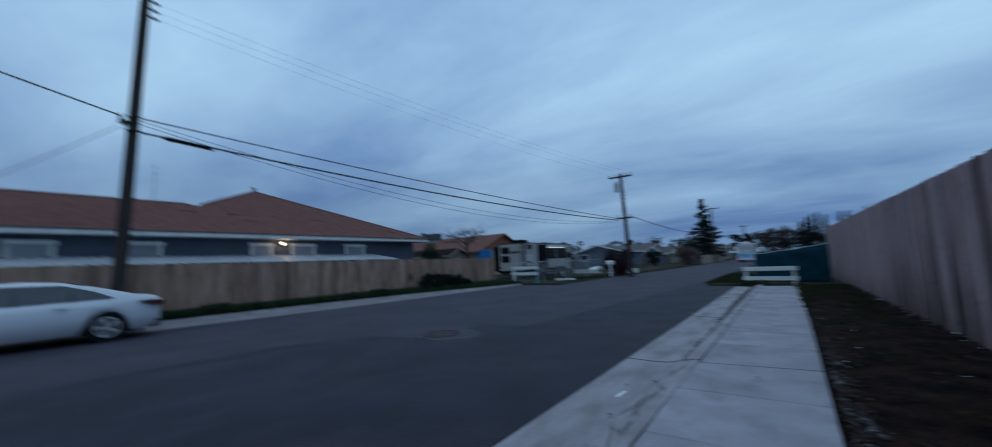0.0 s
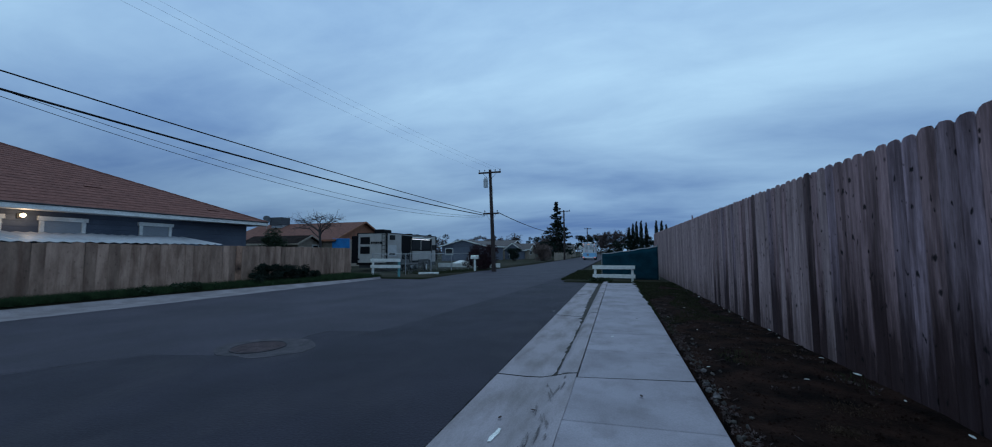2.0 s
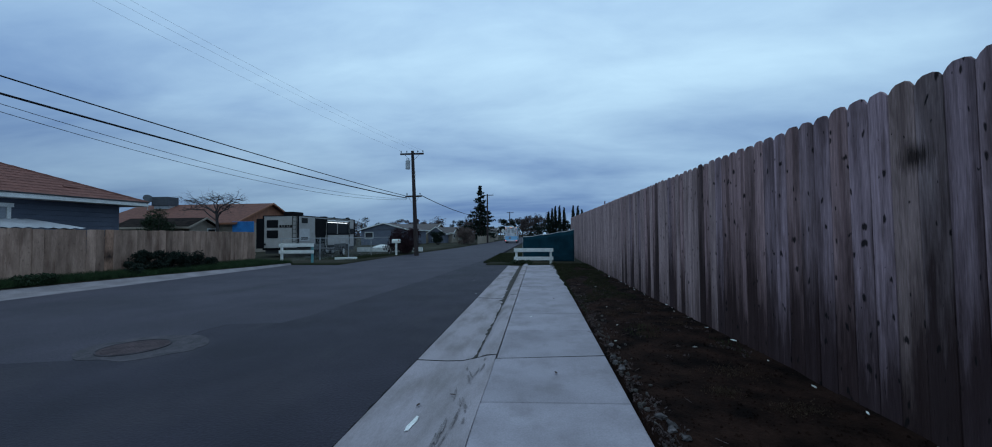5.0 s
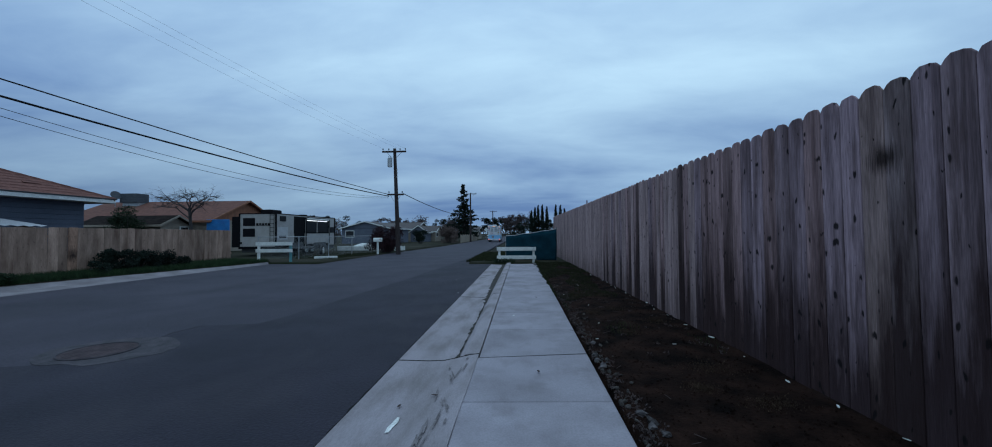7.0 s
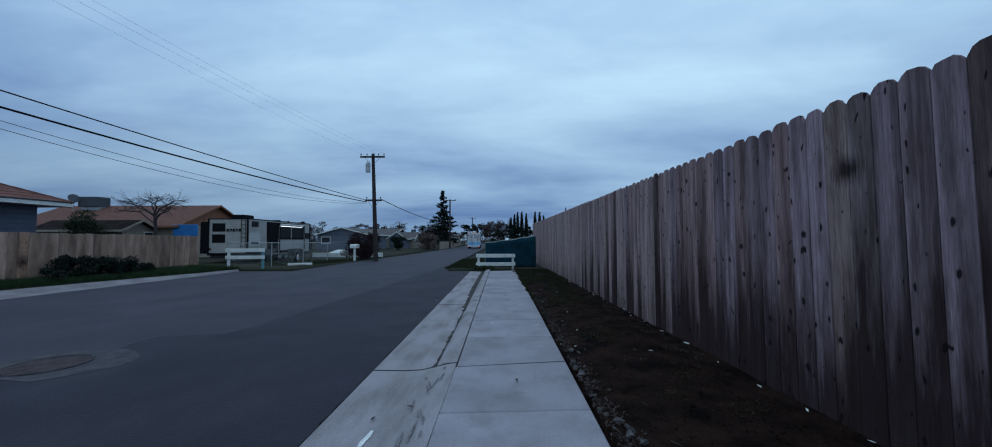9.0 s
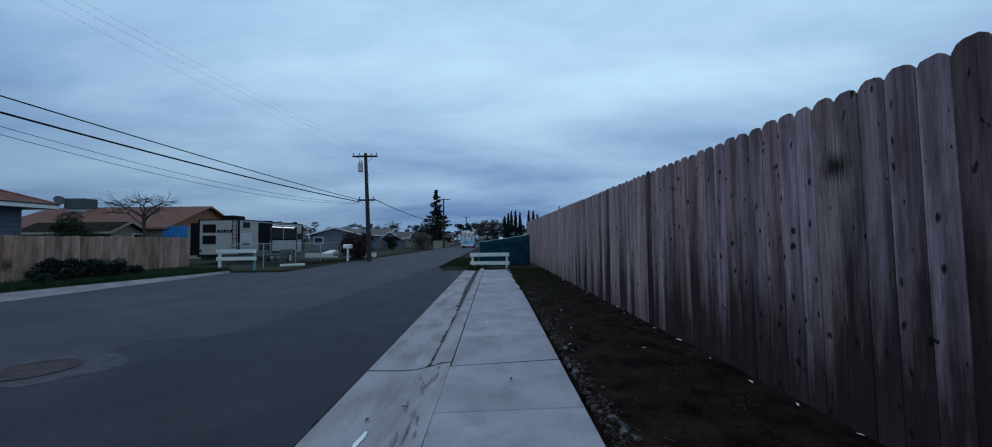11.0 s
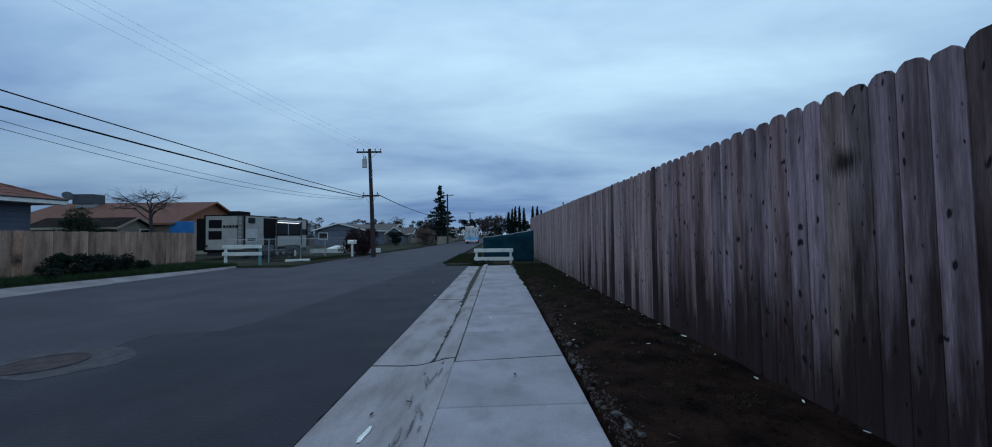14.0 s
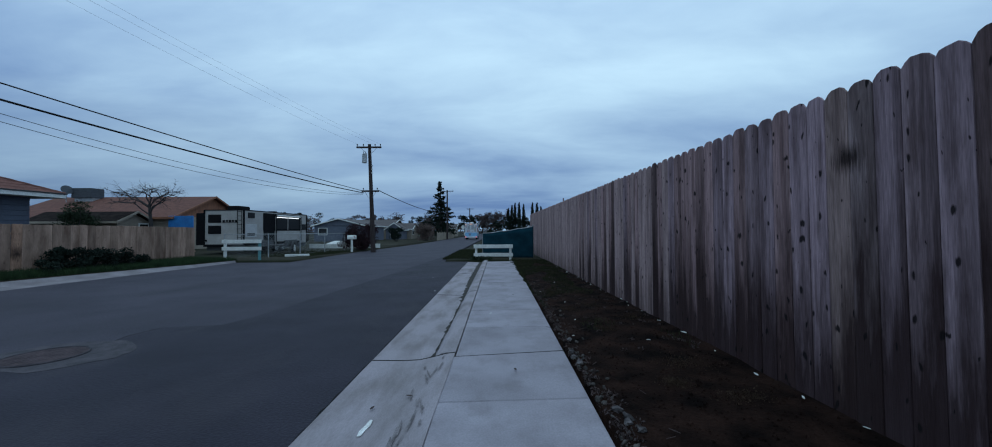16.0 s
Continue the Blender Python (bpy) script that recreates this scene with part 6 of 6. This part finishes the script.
for k in range(10):
    a, b = -26 + 4.5 * k + 0.004, -26 + 4.5 * (k + 1) - 0.004
    bm = BM()
    rows = []
    for i in range(7):
        y = a + (b - a) * i / 6
        e = far_edge(y)
        w = min(0.34, (-12.87 - e) * 0.5)
        d = 0.008 * noise.noise((y * 1.3, 4, 2))
        f = -12.86 - 0.3 * min(1.0, max(0.0, (8 - y) / 6))
        prof = [(f + 2 * d, -0.2), (f + 2 * d, -0.095), (e + 0.3 * w + w, -0.09), (e + w, -0.06), (e + 0.6 * w, -0.012 + d), (e, 0.0 + d), (e, -0.2)]
        rows.append([bm.verts.new((x, y, z)) for x, z in prof])
    for r0, r1 in zip(rows, rows[1:]):
        for q in range(6):
            bm.faces.new((r0[q], r0[q + 1], r1[q + 1], r1[q]))
    bm.faces.new(rows[0])
    bm.faces.new(rows[-1][::-1])
    part("kerb_section", bm, M["kerb_old"], far_kerb)
# soil between kerb and fence
bm = BM()
rows = []
for i in range(60):
    y = -26 + 45.2 * i / 59
    e = far_edge(y)
    rows.append([bm.verts.new((x, y, z)) for x, z in ((e + 0.01, -0.2), (e + 0.01, 0.008), (e - 0.12, 0.03), (e - 0.3, 0.05), (-15.3, 0.085), (-16.2, 0.07))])
for r0, r1 in zip(rows, rows[1:]):
    for q in range(5):
        bm.faces.new((r0[q], r0[q + 1], r1[q + 1], r1[q]))
bm.faces.new(rows[-1])
solo("verge_soil", bm, M["ground"], "dark soil verge along the plank fence", "soil", kind="structure")


def picket(name, width, height, material, ear, seed):
    """A dog-eared board, base at the origin, broad side across y."""
    rng = random.Random(seed)
    bm = BM()
    w = width / 2
    out = [(-w, 0), (w, 0), (w, height - ear), (w - ear * 0.55, height - ear * 0.28), (w * 0.35, height), (-w * 0.35, height), (-w + ear * 0.55, height - ear * 0.28), (-w, height - ear)]
    out = [(y + rng.uniform(-0.0015, 0.0015), z + rng.uniform(-0.006, 0.006) * (z > 0)) for y, z in out]
    n = len(out)
    c = 0.003
    loops = []
    for x, k in ((-0.009, 1), (-0.003, 0), (0.003, 0), (0.009, 1)):
        loops.append([bm.verts.new((x, y - k * c * (1 if y > 0 else -1), z - k * 0.003 * (z > 0))) for y, z in out])
    bm.faces.new(loops[0])
    bm.faces.new(loops[3])
    for p, q in zip(loops, loops[1:]):
        for i in range(n):
            j = (i + 1) % n
            bm.faces.new((p[i], p[j], q[j], q[i]))
    return mesh(name, bm, material)


fence = thing("wooden_fence", label="tall weathered dog-eared wooden plank fence", category="fence")
tones = ("weathered", "weathered", "weathered_brown", "weathered_brown", "weathered_brown", "weathered_dark")
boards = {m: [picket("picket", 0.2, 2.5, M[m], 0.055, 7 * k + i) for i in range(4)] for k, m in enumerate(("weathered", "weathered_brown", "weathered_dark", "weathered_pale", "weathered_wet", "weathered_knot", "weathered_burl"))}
# the boards beside the viewer: upper edge along the fence, tone
NEAR = ((1.965, "weathered_dark"), (2.161, "weathered"), (2.348, "weathered_wet"), (2.543, "weathered"), (2.731, "weathered_knot"), (2.925, "weathered_burl"), (3.127, "weathered"),
        (3.301, "weathered"), (3.503, "weathered_brown"), (3.705, "weathered"), (3.903, "weathered_wet"), (4.102, "weathered_brown"), (4.299, "weathered"))
rng = random.Random(4)
edges = [(1.965 - 0.1945 * k, rng.choice(tones)) for k in range(41, 0, -1)] + list(NEAR)
while edges[-1][0] < 25.6:
    newer = rng.random() < (edges[-1][0] - 3.5) / 9
    edges.append((edges[-1][0] + 0.1955 + rng.uniform(-0.008, 0.008), "weathered_pale" if newer else rng.choice(tones)))
for (ya, tone), (yb, _) in zip(edges, edges[1:]):
    y = (ya + yb) / 2
    lean = 0.75 * min(1.0, max(0.0, (4.6 - y) / 1.5))
    ob = new("picket", rng.choice(boards[tone]))
    ob.parent = fence
    ob.matrix_local = pose(fence_x(y) + rng.uniform(-0.0015, 0.0015), y - math.sin(radians(lean)) * 2.44, -0.02 + rng.uniform(-0.012, 0.012), -lean + rng.uniform(-0.03, 0.03), rng.uniform(-0.05, 0.05), 1.0 * (y > 3) + rng.uniform(-0.6, 0.6))
    ob.scale.y = (yb - ya - 0.003) / 0.2
for z in (0.35, 1.2, 2.1):
    bm = BM()
    slab(bm, [(fence_x(-6) + 0.015, -6), (2.635, 3), (fence_x(25.6) + 0.015, 25.6), (fence_x(25.6) + 0.055, 25.6), (2.675, 3), (fence_x(-6) + 0.055, -6)], z, z + 0.09)
    part("rail", bm, M["weathered"], fence)
for k in range(13):
    y = -5.8 + 2.44 * k
    bm = BM()
    box(bm, fence_x(y) + 0.06, fence_x(y) + 0.15, y - 0.045, y + 0.045, -0.1, 2.3)
    part("post", bm, M["weathered"], fence)

far_fence = thing("wooden_fence", label="low tan wooden plank fence across the street", category="fence")
far_boards = [picket("picket", 0.289, 1.66, M["cedar"], 0.02, 20 + i) for i in range(5)]
far_stained = picket("picket", 0.289, 1.66, M["cedar_stained"], 0.02, 25)
y = -13.0
while y < 19.6:
    ob = new("picket", far_stained if abs(y - 12.35) < 0.142 else rng.choice(far_boards))
    ob.parent = far_fence
    ob.matrix_local = pose(-15.35 + rng.uniform(-0.008, 0.008), y, 0.07 - 0.004 * y + rng.uniform(-0.02, 0.02), rng.uniform(-0.25, 0.25), rng.uniform(-0.6, 0.6), rng.uniform(-2, 2))
    y += 0.284
for z in (0.4, 1.35):
    bm = BM()
    box(bm, -15.42, -15.37, -13, 19.6, z, z + 0.09)
    part("rail", bm, M["cedar"], far_fence)

# damp debris line along the kerb foot
rng = random.Random(91)
bm = BM()
prev = None
for k in range(130):
    y = 4.6 + 14.0 * k / 129
    c, h = -0.785 + 0.014 * noise.noise((y * 1.4, 5, 0)), 0.012 + 0.075 * abs(noise.noise((y * 2.1, 1, 0))) + 0.03 * noise.noise((y * 6.5, 3, 0)) + 0.075 * min(1, max(0, (y - 8) / 4))
    cur = [bm.verts.new((c - h * 1.5, y, -0.106)), bm.verts.new((c - h * 0.3, y, -0.094)), bm.verts.new((c + h * 0.7, y, -0.085))]
    if prev:
        for i in (0, 1):
            bm.faces.new((prev[i], prev[i + 1], cur[i + 1], cur[i]))
    prev = cur
ob = solo("gutter_silt", bm, M["silt"], "dark damp silt along the kerb foot", "dirt", kind="stuff", smooth=True)

# dried mud smears down the soft kerb
rng = random.Random(92)
smear = BM()
for k in range(34):
    y0, x0 = 1.3 + 3.05 * rng.random(), -0.7 + rng.gauss(0, 0.055)
    a, ln = rng.gauss(0.12, 0.14), rng.uniform(0.05, 0.24)
    ring = []
    for i in range(9):
        b = i * 2 * math.pi / 9
        u, v = ln * math.cos(b) * rng.uniform(0.6, 1.1), 0.008 * math.sin(b) * rng.uniform(0.4, 1.6)
        x, y = x0 + v - u * a, y0 + u
        x = min(-0.57, max(-0.92, x))
        z = lerp_table([(0.512, 0.0, 0), (0.62, -0.014, 0), (0.76, -0.05, 0), (0.92, -0.085, 0), (1.1, -0.095, 0)], -x)[0]
        ring.append(smear.verts.new((x, y, z + 0.0115)))
    smear.faces.new(ring)
solo("mud_smear", smear, M["smear"], "dried grey mud smears on the kerb slope", "dirt", kind="stuff")
for x, y, z in ((-1.07, 3.27, -0.085), (-0.8, 3.43, -0.052), (0.15, 3.9, 0.01), (0.3, 8.4, 0.012), (-0.9, 2.3, -0.065)):
    bm = BM()
    bmesh.ops.create_grid(bm, x_segments=3, y_segments=2, size=0.03)
    for v in bm.verts:
        v.co.y *= 0.55 * (1 - abs(v.co.x) / 0.045)
        v.co.z = 0.35 * abs(v.co.y) + 3 * v.co.x ** 2 + 0.003
    ob = solo("dead_leaf", bm, M["leaf_brown"], "curled dead brown leaf on the concrete", "leaf", "dead leaves")
    ob.matrix_world = pose(x, y, z + 0.004, 0, 0, rng.uniform(0, 360))

# tarred expansion joints
for y, skew in ((4.45, 0.08), (4.45 + 5 * 1.215, 0.02), (4.45 + 10 * 1.215, 0.02)):
    bm = BM()
    plate(bm, [(-0.5, y - 0.0125 - skew, -0.0085), (0.735, y - 0.0125 + skew, 0.0065), (0.735, y + 0.0125 + skew, 0.0065), (-0.5, y + 0.0125 - skew, -0.0085)], 0.08)
    part("joint", bm, M["tar"], pavement)
for y in ys[1:-1]:
    bm = BM()
    prof = [(x, z + 0.003) for x, z in (soft_kerb if y < 4.6 else roll_kerb)[:6]]
    sweep(bm, prof + [(-1.47, -0.2), (-0.512, -0.2)], y - 0.011, y + 0.011)
    part("joint", bm, M["tar"], kerb)
# weeds at the barricade foot and a tall fence post
bush((-0.75, 19.2, -0.08), [((rng.uniform(-0.5, 0.6), rng.uniform(-0.1, 0.2), 0.12), 0.17, 90) for _ in range(8)], 0.04, M["leaf"], "dark weeds at the barricade foot", 71)
bm = BM()
box(bm, fence_x(14.6) + 0.06, fence_x(14.6) + 0.1, 14.58, 14.62, -0.1, 2.62)
part("post", bm, M["weathered"], fence)

# cracks in the asphalt along the overlay edge
def crack(pts, w):
    bm = BM()
    line = []
    for (xa, ya), (xb, yb) in zip(pts, pts[1:]):
        n = max(2, int(math.hypot(xb - xa, yb - ya) / 0.08))
        line += [(xa + (xb - xa) * i / n, ya + (yb - ya) * i / n) for i in range(n)]
    prev = None
    for i, (x, y) in enumerate(line):
        x += 0.025 * noise.noise((x * 6, y * 6, 2))
        h = w * (0.35 + abs(noise.noise((i * 0.3, 7, 1))))
        cur = [bm.verts.new((x - h, y - h * 0.4, -0.0945)), bm.verts.new((x + h, y + h * 0.4, -0.0945))]
        if prev:
            bm.faces.new((prev[0], prev[1], cur[1], cur[0]))
        prev = cur
    return solo("road_crack", bm, M["tar"], "dark tarred crack in the asphalt", "road", kind="structure")


crack([(-5.3, 6.08), (-5.36, 5.6), (-5.2, 4.95)], 0.016)
crack([(-5.1, 4.62), (-5.14, 4.42), (-5.5, 4.18)], 0.014)
crack([(-5.9, 4.3), (-6.6, 4.0), (-7.6, 2.3)], 0.012)
crack([(-4.3, 7.0), (-4.13, 8.9), (-3.96, 10.8), (-3.76, 13.1), (-3.6, 16.0)], 0.006)
crack([(-8.4, 9.0), (-8.1, 12.0), (-9.6, 15.5)], 0.008)
crack([(-1.482, -3), (-1.482, 19)], 0.014)
